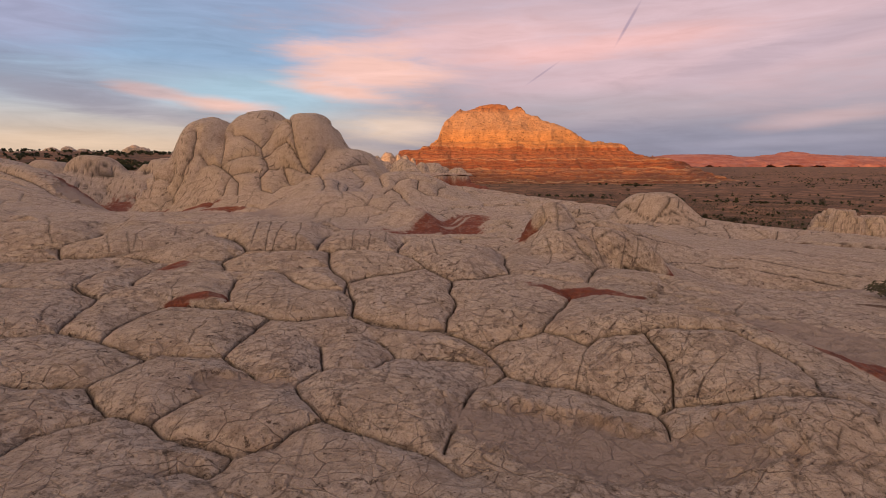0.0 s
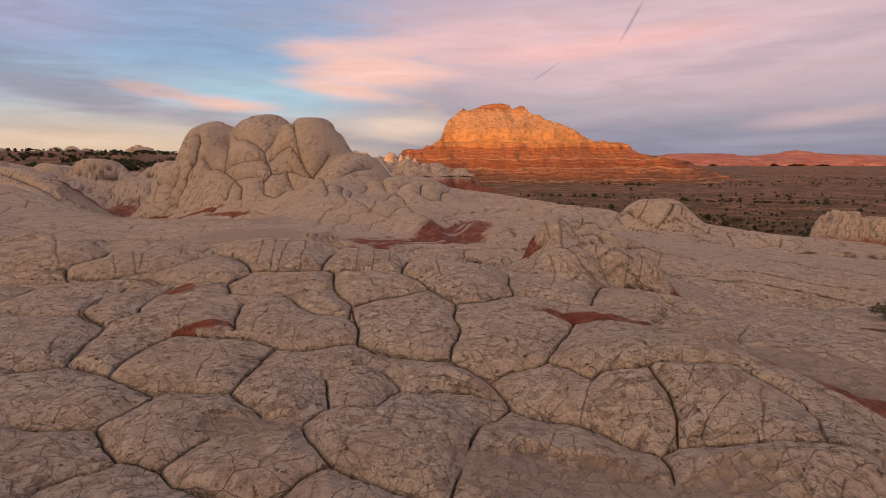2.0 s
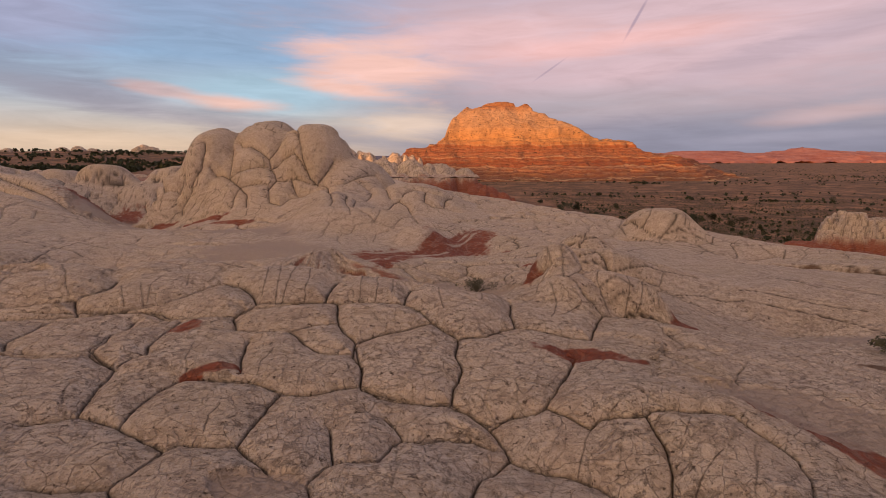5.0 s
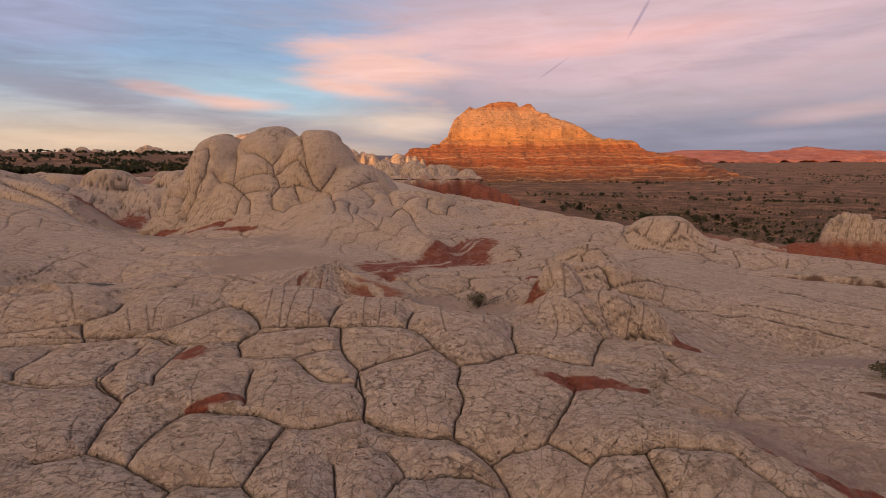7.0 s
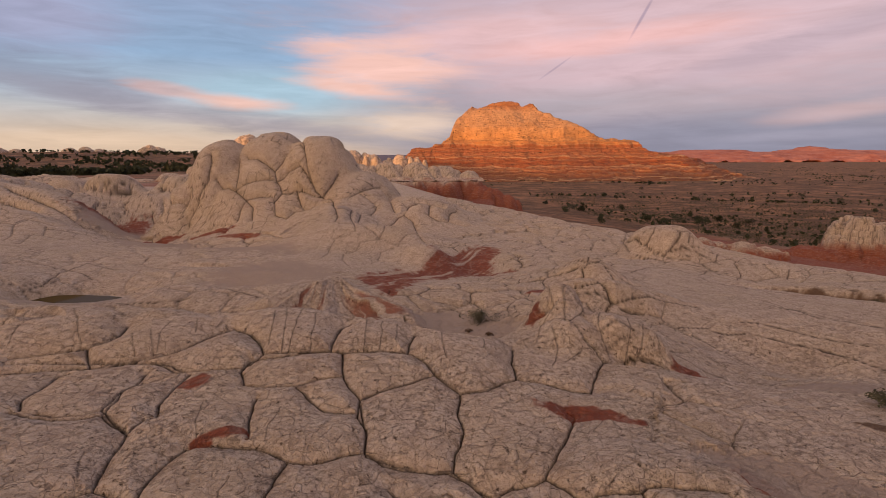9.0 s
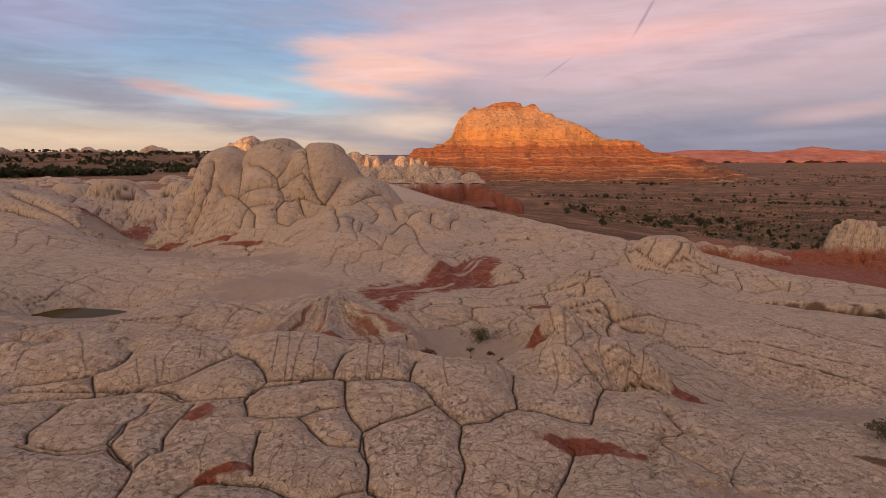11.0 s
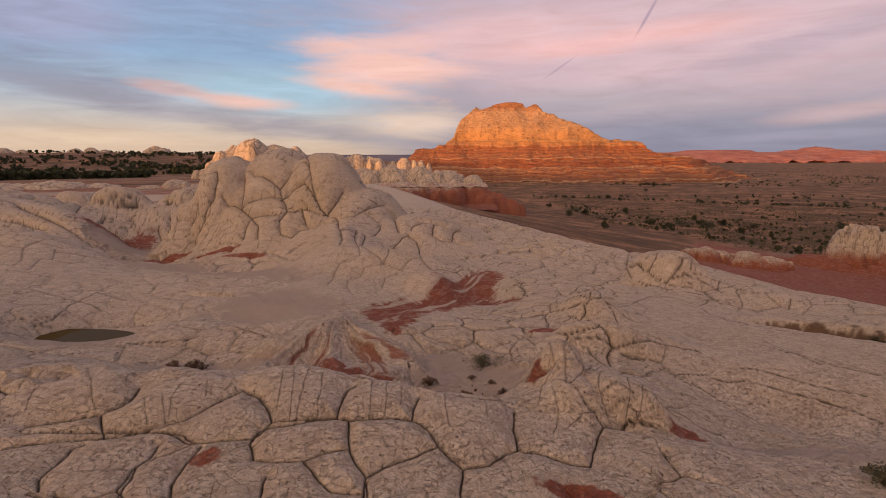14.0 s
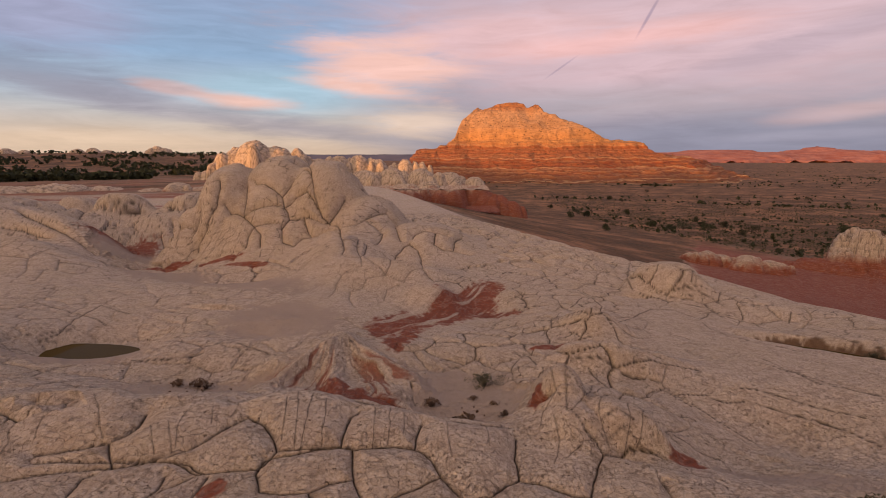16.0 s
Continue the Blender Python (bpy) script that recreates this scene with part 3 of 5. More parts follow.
JOINTS_OPEN = [
    [(0.61, 7.09), (0.73, 6.83), (0.84, 6.41)],
    [(0.61, 7.09), (0.94, 7.29), (1.28, 7.32), (1.46, 7.41)],
    [(1.46, 7.41), (1.71, 7.82), (2.15, 8.72), (2.39, 9.30), (2.28, 9.49)],
    [(0.84, 6.41), (0.36, 5.89), (0.19, 5.06), (0.06, 4.60), (0.01, 4.29)],
    [(0.84, 6.41), (1.11, 6.25), (1.51, 6.10), (1.87, 5.88), (2.12, 5.62), (2.39, 5.40)],
    [(2.39, 5.40), (2.62, 5.51)],
    [(2.62, 5.51), (2.77, 5.86), (2.83, 6.20), (2.80, 6.48), (2.79, 6.85)],
    [(2.79, 6.85), (2.46, 6.91), (2.16, 6.94), (1.97, 6.80)],
    [(1.46, 7.41), (1.72, 7.08), (1.97, 6.80)]]
JOINTS_SIDE = [
    [(2.62, 5.51), (2.92, 5.40), (3.14, 5.26), (3.37, 5.10), (3.57, 5.00), (3.85, 4.89)],
    [(3.85, 4.89), (4.22, 5.49), (4.33, 5.94), (4.24, 6.23), (4.09, 6.48), (3.97, 6.81)],
    [(2.79, 6.85), (2.90, 6.93), (3.24, 6.91), (3.71, 6.90), (3.97, 6.81)],
    [(2.39, 5.40), (2.38, 5.14), (2.32, 4.74), (2.22, 4.35)],
    [(3.85, 4.89), (4.04, 4.87), (4.17, 4.75), (4.25, 4.65)]]
JOINTS_CREST = [
    [(-2.56, 11.42), (-2.38, 10.60), (-2.29, 10.27), (-2.02, 9.81), (-1.83, 9.57)],
    [(-1.83, 9.57), (-1.36, 9.97), (-0.93, 10.25), (-0.35, 10.66)],
    [(-0.35, 10.66), (-0.56, 11.16), (-0.83, 11.42)],
    [(-0.35, 10.66), (0.01, 10.20), (0.19, 9.98)],
    [(0.19, 9.98), (0.72, 10.16), (1.17, 10.66), (1.44, 10.84)],
    [(1.44, 10.84), (1.40, 11.62), (1.55, 12.62)],
    [(1.44, 10.84), (1.98, 10.74), (2.53, 10.44), (2.97, 10.42)],
    [(2.97, 10.42), (3.28, 11.22), (3.72, 12.19)],
    [(3.72, 12.19), (3.62, 12.51), (3.36, 12.66)],
    [(3.72, 12.19), (4.54, 12.67), (5.16, 12.61), (5.42, 12.54)],
    [(0.19, 9.98), (0.14, 9.25), (0.22, 8.67), (0.09, 8.08), (0.06, 7.67)]]
JOINTS_BROW = [
    [(0.06, 7.67), (0.37, 7.40), (0.62, 7.18)],
    [(-1.42, 7.86), (-0.98, 7.72), (-0.52, 7.63), (0.06, 7.67)],
    [(-1.83, 9.57), (-1.75, 8.94), (-1.53, 8.57), (-1.42, 7.86)],
    [(-4.56, 10.46), (-4.47, 10.86), (-4.03, 11.04), (-3.35, 11.33), (-2.60, 11.46)],
    [(-4.56, 10.46), (-4.26, 9.86), (-3.74, 9.84), (-3.19, 9.92), (-2.81, 10.21), (-2.31, 10.39)],
    [(-3.19, 9.92), (-2.85, 9.50), (-2.41, 9.09), (-1.82, 9.05)],
    [(-8.12, 8.63), (-7.61, 8.52), (-7.01, 8.40), (-6.66, 8.47), (-6.37, 8.63)],
    [(-6.37, 8.63), (-6.44, 9.05), (-6.58, 9.54), (-6.40, 9.86), (-6.08, 10.13), (-5.75, 10.40)],
    [(-6.37, 8.63), (-5.61, 8.11)],
    [(-9.81, 10.58), (-9.15, 10.69), (-8.15, 10.70), (-6.83, 10.80), (-6.14, 10.68), (-5.75, 10.40)]]
JOINTS_BROW_B = [
    [(-8.00, 8.74), (-8.25, 9.09), (-8.29, 9.62), (-8.38, 10.17), (-8.23, 10.29)]]
JOINTS_RIM = [
    [(-9.99, 10.82), (-9.34, 11.05), (-8.53, 11.29)],
    [(-8.53, 11.29), (-8.25, 11.51), (-8.14, 11.91), (-8.27, 12.47)],
    [(-8.53, 11.29), (-7.94, 10.56)],
    [(-7.94, 10.56), (-7.35, 10.72), (-6.80, 10.95)],
    [(-6.80, 10.95), (-6.40, 11.22), (-6.00, 11.87), (-5.63, 12.38), (-5.53, 12.50)],
    [(-5.53, 12.50), (-4.94, 12.13), (-4.52, 11.58), (-4.30, 11.13)],
    [(-4.30, 11.13), (-4.43, 10.73), (-4.57, 10.59)],
    [(-4.57, 10.59), (-5.11, 10.48), (-5.75, 10.34)],
    [(-5.75, 10.34), (-6.22, 10.61), (-6.72, 10.79)],
    [(-10.08, 9.99), (-9.48, 10.19), (-8.74, 10.41), (-7.94, 10.56)],
    [(-4.30, 11.13), (-3.67, 11.30), (-2.88, 11.46), (-2.43, 11.38), (-1.65, 11.54), (-1.03, 11.52), (-0.67, 11.34)],
    [(-2.82, 11.48), (-2.83, 12.54), (-2.67, 12.88)],
    [(-1.03, 11.52), (-1.04, 12.04), (-0.96, 12.51)]]
JOINTS_FINE_NEAR = [
    [(-1.09, 7.53), (-1.21, 7.18), (-1.36, 7.10)],
    [(3.37, 5.10), (3.61, 5.52), (3.72, 5.78)],
    [(2.89, 5.48), (3.18, 5.82), (3.42, 6.03)],
    [(3.11, 6.34), (3.33, 6.68)],
    [(3.34, 4.73), (3.16, 4.60), (2.94, 4.50), (2.79, 4.51)],
    [(2.99, 4.09), (3.20, 4.25), (3.35, 4.34)],
    [(1.45, 5.69), (1.40, 5.36), (1.42, 5.06)],
    [(1.97, 6.80), (1.84, 6.43), (1.66, 6.00)],
    [(-4.23, 7.84), (-4.46, 8.31), (-4.69, 8.95)],
    [(-3.12, 7.94), (-3.22, 8.35), (-3.19, 8.97)],
    [(-5.43, 6.73), (-5.69, 7.13), (-5.79, 7.38)],
    [(-1.90, 5.71), (-1.70, 5.71)],
    [(-0.37, 6.73), (-0.31, 6.21)],
    [(2.53, 8.51), (2.95, 9.24), (3.05, 8.61)],
    [(3.62, 4.37), (3.43, 4.17)],
    [(-3.24, 6.30), (-3.34, 6.61), (-3.30, 6.93)],
    [(-2.24, 3.81), (-2.38, 4.08), (-2.34, 4.30)]]
JOINTS_FINE_BROW = [
    [(-4.51, 13.61), (-4.21, 12.53), (-3.89, 11.22)],
    [(-4.06, 13.47), (-3.88, 12.28), (-3.75, 11.33)],
    [(-3.63, 13.14), (-3.39, 12.10), (-3.29, 11.42)],
    [(-2.22, 12.95), (-2.06, 11.49)],
    [(-1.85, 13.04), (-1.69, 11.61)],
    [(-1.43, 12.73), (-1.38, 11.89)],
    [(-10.65, 10.64), (-10.70, 11.01), (-10.98, 11.43), (-11.08, 12.19), (-11.02, 12.89)],
    [(-10.22, 11.19), (-10.48, 11.80), (-10.42, 12.26), (-10.18, 12.62)],
    [(-9.93, 12.81), (-9.30, 12.22), (-8.71, 11.38)],
    [(-7.75, 11.82), (-7.14, 10.93)],
    [(-7.35, 11.95), (-6.78, 11.04)],
    [(-7.10, 12.32), (-7.02, 11.87), (-6.74, 11.14)],
    [(-6.49, 12.60), (-6.27, 11.99)],
    [(-4.67, 13.10), (-4.39, 12.03), (-4.26, 11.41)],
    [(-0.30, 12.68), (-0.25, 11.84), (-0.13, 11.22)],
    [(0.76, 12.93), (0.74, 11.81)],
    [(-5.93, 12.37), (-5.89, 12.64)],
    [(3.19, 12.26), (2.66, 11.71)]]
JOINTS_KNOB_A = [
    [(-20.08, 50.65), (-19.63, 49.95), (-18.69, 49.65), (-17.40, 49.03), (-16.74, 48.59), (-16.31, 47.65)],
    [(-20.81, 50.56), (-20.34, 49.05), (-20.13, 47.96), (-19.97, 47.18)],
    [(-23.04, 49.44), (-22.78, 48.94), (-22.84, 48.45), (-22.80, 47.99)],
    [(-19.97, 47.18), (-20.87, 47.86), (-22.17, 48.29), (-22.80, 47.99), (-23.45, 47.43), (-23.44, 47.04)],
    [(-16.87, 52.84), (-16.22, 53.56), (-15.71, 53.76), (-13.96, 49.08), (-13.40, 47.74), (-12.52, 46.80), (-11.81, 46.54), (-11.29, 46.37), (-10.39, 44.38)],
    [(-10.39, 44.38), (-12.01, 45.46), (-12.97, 45.20), (-13.88, 44.76), (-14.35, 43.78)],
    [(-16.31, 47.65), (-15.85, 47.28), (-15.59, 46.71), (-15.95, 45.64), (-15.50, 44.30), (-14.35, 43.78)],
    [(-15.59, 46.71), (-14.32, 47.01), (-13.59, 46.78), (-12.46, 46.50), (-11.82, 46.60)]]
JOINTS_KNOB_B = [
    [(-14.32, 47.01), (-13.66, 45.90), (-13.11, 45.14)],
    [(-16.74, 48.59), (-16.10, 50.14), (-15.33, 51.33), (-13.96, 49.08)],
    [(-16.31, 47.65), (-15.38, 48.46), (-14.22, 48.23), (-13.01, 47.19)],
    [(-19.97, 47.18), (-19.09, 47.51), (-17.53, 47.67), (-16.36, 47.81)],
    [(-19.97, 47.18), (-18.97, 46.33), (-18.60, 46.01), (-17.31, 46.07), (-16.29, 46.12)],
    [(-18.60, 46.01), (-18.86, 45.23), (-18.79, 44.29), (-19.51, 44.11), (-19.39, 42.84)],
    [(-18.60, 46.01), (-17.71, 45.19), (-17.38, 43.90)],
    [(-11.82, 46.60), (-11.16, 47.67), (-10.80, 48.49)],
    [(-10.39, 44.38), (-9.06, 44.77), (-8.47, 45.64), (-7.88, 46.70), (-6.99, 48.47)],
    [(-8.47, 45.64), (-7.45, 45.53), (-6.71, 44.92), (-6.62, 43.26), (-6.83, 41.51)],
    [(-6.99, 48.47), (-6.53, 48.16), (-6.06, 48.58)],
    [(-10.39, 44.38), (-9.12, 39.43), (-8.53, 37.68), (-8.47, 36.46)]]
JOINTS_APRON_A = [
    [(-8.47, 36.46), (-7.73, 35.88), (-7.02, 35.97), (-7.08, 37.80), (-7.32, 40.37), (-8.24, 41.68)],
    [(-8.24, 41.68), (-7.74, 38.40), (-7.02, 35.97)],
    [(-9.12, 39.43), (-8.54, 39.81), (-8.24, 41.68)],
    [(-6.77, 36.12), (-5.96, 34.89), (-5.27, 34.17), (-4.93, 33.64)],
    [(-4.93, 33.64), (-4.74, 34.58), (-5.09, 40.44), (-4.56, 41.97), (-4.13, 42.40)],
    [(-4.13, 42.40), (-3.38, 41.74), (-3.06, 40.60), (-2.52, 34.96)],
    [(-7.40, 34.24), (-6.67, 34.47), (-7.02, 35.97)],
    [(-7.40, 34.24), (-7.89, 33.75), (-7.98, 32.80), (-7.83, 31.35), (-7.85, 30.01)],
    [(-3.61, 32.94), (-3.55, 33.52), (-3.18, 34.40), (-2.63, 34.91), (-2.20, 34.26), (-1.67, 33.50)],
    [(-3.61, 32.94), (-2.84, 32.65), (-2.07, 30.50), (-1.62, 30.40), (-1.67, 33.50)]]
JOINTS_APRON_B = [
    [(-6.07, 33.21), (-5.57, 33.60), (-4.62, 33.57), (-3.61, 32.94)],
    [(-1.67, 33.50), (-0.86, 34.07), (-0.09, 34.09), (0.29, 33.53)],
    [(-0.09, 34.09), (0.49, 35.07), (1.08, 35.03)],
    [(-2.24, 29.51), (-1.75, 29.81), (-1.52, 30.46)],
    [(-4.51, 30.12), (-4.61, 32.08), (-4.13, 32.59), (-3.59, 32.78)],
    [(-6.09, 33.32), (-6.25, 32.08), (-6.85, 31.47), (-6.53, 29.62), (-5.83, 28.11)],
    [(-5.94, 47.55), (-5.22, 43.64), (-4.88, 42.76)],
    [(-3.96, 43.14), (-3.77, 43.75), (-3.09, 44.49), (-2.11, 44.58), (-1.13, 44.77)],
    [(-2.11, 44.58), (-2.13, 42.84), (-1.31, 42.40), (-0.51, 42.69), (0.82, 42.72)],
    [(-0.51, 42.86), (-0.39, 44.41), (0.11, 45.69)],
    [(-23.96, 46.11), (-24.21, 46.51), (-23.44, 47.04)],
    [(-33.86, 59.58), (-26.27, 47.66), (-25.11, 47.61)]]
JOINTS_APRON_B_B = [
    [(-33.86, 59.58), (-26.90, 47.49), (-27.48, 47.65), (-34.09, 57.41), (-34.51, 56.35)],
    [(-24.59, 48.60), (-24.51, 47.83), (-24.80, 47.54)]]
JOINTS_SPUR = [
    [(-43.87, 47.90), (-43.20, 49.03), (-41.17, 47.57), (-38.14, 46.10), (-34.10, 44.10), (-31.30, 42.81)],
    [(-41.76, 45.32), (-39.78, 45.44), (-37.76, 44.53), (-35.92, 43.82)],
    [(-33.37, 35.98), (-32.49, 36.96), (-32.27, 37.74), (-37.76, 44.53)],
    [(-29.86, 34.23), (-29.87, 35.51), (-28.87, 35.52), (-28.04, 35.49)],
    [(-32.29, 34.71), (-29.86, 34.23), (-28.33, 32.13), (-27.98, 31.05)],
    [(-27.11, 33.20), (-28.30, 35.04)],
    [(-27.11, 33.20), (-25.97, 33.20), (-25.51, 34.16)],
    [(-27.93, 34.54), (-26.70, 35.30), (-25.85, 35.50)],
    [(-27.90, 29.73), (-26.79, 30.92), (-27.77, 33.08), (-27.11, 33.20)],
    [(-44.33, 56.61), (-47.55, 61.77), (-47.09, 62.66), (-46.40, 63.15), (-44.17, 60.98)],
    [(-44.17, 60.98), (-46.37, 64.40)],
    [(-41.42, 60.21), (-41.28, 60.88), (-40.35, 61.26), (-39.33, 62.12), (-38.69, 61.47)]]
JOINTS_SPUR_B = [
    [(-42.49, 56.14), (-44.45, 60.23), (-43.82, 60.47), (-41.42, 60.21), (-40.41, 60.35), (-38.69, 61.47)]]
JOINTS_SLOPE_A = [
    [(6.39, 18.71), (7.35, 19.04), (8.49, 19.17), (9.37, 19.17)],
    [(7.80, 17.63), (8.94, 17.72), (9.48, 17.37), (10.20, 17.43), (10.51, 17.28), (11.45, 16.87), (12.19, 16.55), (12.85, 16.15), (13.39, 15.44)],
    [(8.22, 17.19), (8.63, 16.58), (9.12, 16.02), (9.53, 15.57)],
    [(10.32, 18.07), (10.98, 17.99), (11.35, 17.74), (12.12, 17.36), (12.87, 17.03), (13.74, 16.65)],
    [(13.09, 27.30), (13.08, 24.35), (14.37, 22.88), (15.17, 22.17)],
    [(4.85, 18.44), (5.09, 17.71), (5.81, 16.81), (6.56, 15.73), (7.75, 15.91)],
    [(7.37, 17.84), (7.82, 17.42), (8.15, 17.03)],
    [(6.63, 23.77), (9.46, 27.36), (11.21, 29.67), (12.57, 29.77), (13.49, 28.17), (14.69, 29.73), (16.01, 29.39), (17.29, 28.79)]]
JOINTS_SLOPE_B = [
    [(6.47, 29.10), (7.65, 31.40), (8.31, 31.92), (8.30, 29.27), (6.23, 23.76)],
    [(13.52, 32.23), (14.43, 32.33), (15.87, 31.93), (16.10, 30.93)],
    [(14.08, 42.51), (11.57, 35.05), (11.45, 33.47)],
    [(17.61, 34.38), (15.94, 31.32)],
    [(15.29, 33.60), (14.76, 32.55)],
    [(19.43, 29.77), (18.60, 28.62)],
    [(4.27, 18.73), (4.80, 18.75), (5.53, 18.71), (5.92, 18.56), (6.39, 18.69)],
    [(1.93, 18.83), (2.51, 20.06), (2.88, 20.29), (3.01, 18.85)],
    [(2.37, 20.99), (2.88, 20.29), (3.23, 21.11)],
    [(4.88, 22.80), (5.33, 23.14), (5.64, 22.75), (6.16, 22.80)],
    [(11.67, 32.99), (12.93, 31.54), (14.63, 30.70), (15.85, 29.73)],
    [(18.79, 27.73), (18.96, 24.69), (19.86, 23.78)],
    [(12.23, 20.83), (13.13, 19.66), (14.31, 18.27), (15.29, 17.80)],
    [(6.35, 14.31), (6.82, 13.83), (7.65, 13.83)]]
JOINTS_SLOPE_B_B = [
    [(12.76, 20.94), (13.52, 18.62), (15.21, 17.87)],
    [(3.96, 25.32), (5.24, 24.71), (6.11, 23.79)],
    [(-19.57, 25.42), (-19.77, 27.00), (-17.49, 25.92)],
    [(-24.14, 25.49), (-23.12, 26.45), (-20.67, 25.68), (-17.79, 24.54)],
    [(-19.36, 21.93), (-18.98, 22.93), (-19.57, 25.42)],
    [(-13.39, 19.53), (-11.89, 19.77), (-10.69, 20.23)],
    [(-9.64, 21.17), (-8.10, 20.36), (-6.97, 19.22)],
    [(-11.80, 21.48), (-11.42, 22.80), (-10.19, 22.41), (-9.29, 23.50)]]
JOINTS_PILLAR = [
    [(3.07, 13.02), (3.59, 14.12), (4.74, 17.17), (4.96, 17.10)],
    [(3.49, 12.96), (4.33, 13.27), (4.88, 13.04)],
    [(3.74, 12.74), (4.41, 12.98), (4.98, 12.83)],
    [(4.79, 15.91), (3.78, 12.89), (3.90, 12.45)],
    [(5.31, 15.83), (4.59, 13.06), (4.39, 12.56)],
    [(4.04, 13.93), (5.40, 15.00), (5.30, 12.88)],
    [(5.65, 14.72), (4.83, 12.83), (4.61, 12.57)],
    [(2.61, 17.45), (3.16, 14.47), (3.42, 14.08)],
    [(3.20, 18.64), (2.81, 13.84), (2.53, 13.54)],
    [(3.73, 18.65), (3.03, 13.76), (2.97, 13.04)],
    [(3.07, 13.02), (2.80, 13.36), (2.45, 13.52), (2.27, 12.88)],
    [(2.67, 13.05), (2.62, 12.27), (2.33, 11.43)],
    [(3.07, 13.02), (3.34, 12.63), (3.57, 12.33), (3.67, 12.20)]]
JOINTS_BACK = [
    [(-6.2, 13.3), (-5.5, 13.9), (-4.9, 14.2), (-4.0, 14.15), (-3.1, 13.7), (-2.75, 13.45), (-2.0, 13.4), (-1.24, 13.25), (-0.55, 13.06), (0.15, 12.95), (1.5, 13.0)],
    [(-12.6, 13.9), (-11.9, 14.2), (-10.9, 14.3), (-9.8, 14.1), (-8.8, 13.4), (-8.2, 13.7), (-7.5, 13.9), (-6.2, 13.3)]]


def near_lines(x, y, lines, reach, z=None):
    """Distance to the nearest of some lines, up to reach; along the face of the rock where heights are given."""
    d = np.full(x.shape, reach)
    for line in lines:
        for p, q in zip(line, line[1:]):
            n = 1 if z is None else max(1, int(math.dist(p, q) / 0.6))
            px, py = np.linspace(p[0], q[0], n + 1), np.linspace(p[1], q[1], n + 1)
            pz = np.zeros(n + 1) if z is None else surface(px, py)
            for k in range(n):
                ax, ay, bx, by = px[k], py[k], px[k + 1], py[k + 1]
                box = np.flatnonzero((x > min(ax, bx) - reach) & (x < max(ax, bx) + reach) & (y > min(ay, by) - reach) & (y < max(ay, by) + reach))
                if not len(box):
                    continue
                ux, uy, uz = x[box] - ax, y[box] - ay, 0.0 if z is None else z[box] - pz[k]
                vx, vy, vz = bx - ax, by - ay, pz[k + 1] - pz[k]
                t = np.clip((ux * vx + uy * vy + uz * vz) / (vx * vx + vy * vy + vz * vz + 1e-9), 0, 1)
                d[box] = np.minimum(d[box], np.sqrt((ux - t * vx) ** 2 + (uy - t * vy) ** 2 + (uz - t * vz) ** 2))
    return d


rocky = (RR < 84) & (np.abs(AA) < radians(46)) & (outside(GX, GY) < 4)
flat_idx = np.flatnonzero(rocky.ravel())
warp = 0.16 + 0.008 * np.maximum(GY, 0)
wx = (GX + warp * fbm(GX * 1.1, GY * 1.1, 21, 3)).ravel()[flat_idx]
wy = (GY + warp * fbm(GX * 1.1, GY * 1.1, 31, 3)).ravel()[flat_idx]
wz = UPRIGHT * GZ.ravel()[flat_idx]
JOINTS = JOINTS_NEAR + JOINTS_FOOT + JOINTS_TOE + JOINTS_OPEN + JOINTS_SIDE + JOINTS_CREST + JOINTS_BROW + JOINTS_BROW_B + JOINTS_RIM + JOINTS_BACK
SCALES = JOINTS_KNOB_A + JOINTS_KNOB_B + JOINTS_APRON_A + JOINTS_APRON_B + JOINTS_APRON_B_B + JOINTS_SPUR + JOINTS_SPUR_B
wob = 0.05
jx = GX.ravel()[flat_idx] + wob * fbm(GX.ravel()[flat_idx] * 2.3, GY.ravel()[flat_idx] * 2.3, 23, 3)
jy = GY.ravel()[flat_idx] + wob * fbm(GX.ravel()[flat_idx] * 2.3, GY.ravel()[flat_idx] * 2.3, 33, 3)
joint_d = near_lines(jx, jy, JOINTS, 1.6)
slope_d = near_lines(jx, jy, JOINTS_SLOPE_A + JOINTS_SLOPE_B + JOINTS_SLOPE_B_B, 0.5)
fine_d = near_lines(jx, jy, JOINTS_FINE_NEAR + JOINTS_FINE_BROW + JOINTS_PILLAR, 0.3)
scale_d = near_lines(jx, jy, SCALES, 3.0, GZ.ravel()[flat_idx])
zone = np.maximum(smooth(1.4, 1.0, joint_d), smooth(2.6, 1.8, scale_d))
first, second = np.zeros(len(flat_idx), int), np.zeros(len(flat_idx), int)
find = tree.find_n
second[:] = 1
todo = np.flatnonzero(zone < 0.999)
for k, co in zip(todo.tolist(), zip(wx[todo].tolist(), wy[todo].tolist(), wz[todo].tolist())):
    hit = find(co, 2)
    first[k], second[k] = hit[0][1], hit[1][1]
S3 = np.concatenate([SITES, UPRIGHT * SITE_Z[:, None]], 1)
W3 = np.stack([wx, wy, wz], 1)
a, b = S3[first], S3[second]
gap = np.maximum(np.linalg.norm(b - a, axis=1), 0.1)
border = (((W3 - b) ** 2).sum(1) - ((W3 - a) ** 2).sum(1)) / (2 * gap)
BORDER = np.full(GX.size, 9.0)
BORDER[flat_idx] = np.minimum(np.minimum(border + 6 * zone, joint_d + 6 * (joint_d > 1.5)), scale_d + 6 * (scale_d > 2.8))
ZONE = np.zeros(GX.size)
ZONE[flat_idx] = zone
ZONE = ZONE.reshape(GX.shape)
LINES = np.full(GX.size, 9.0)
LINES[flat_idx] = fine_d + 6 * (fine_d > 0.28)
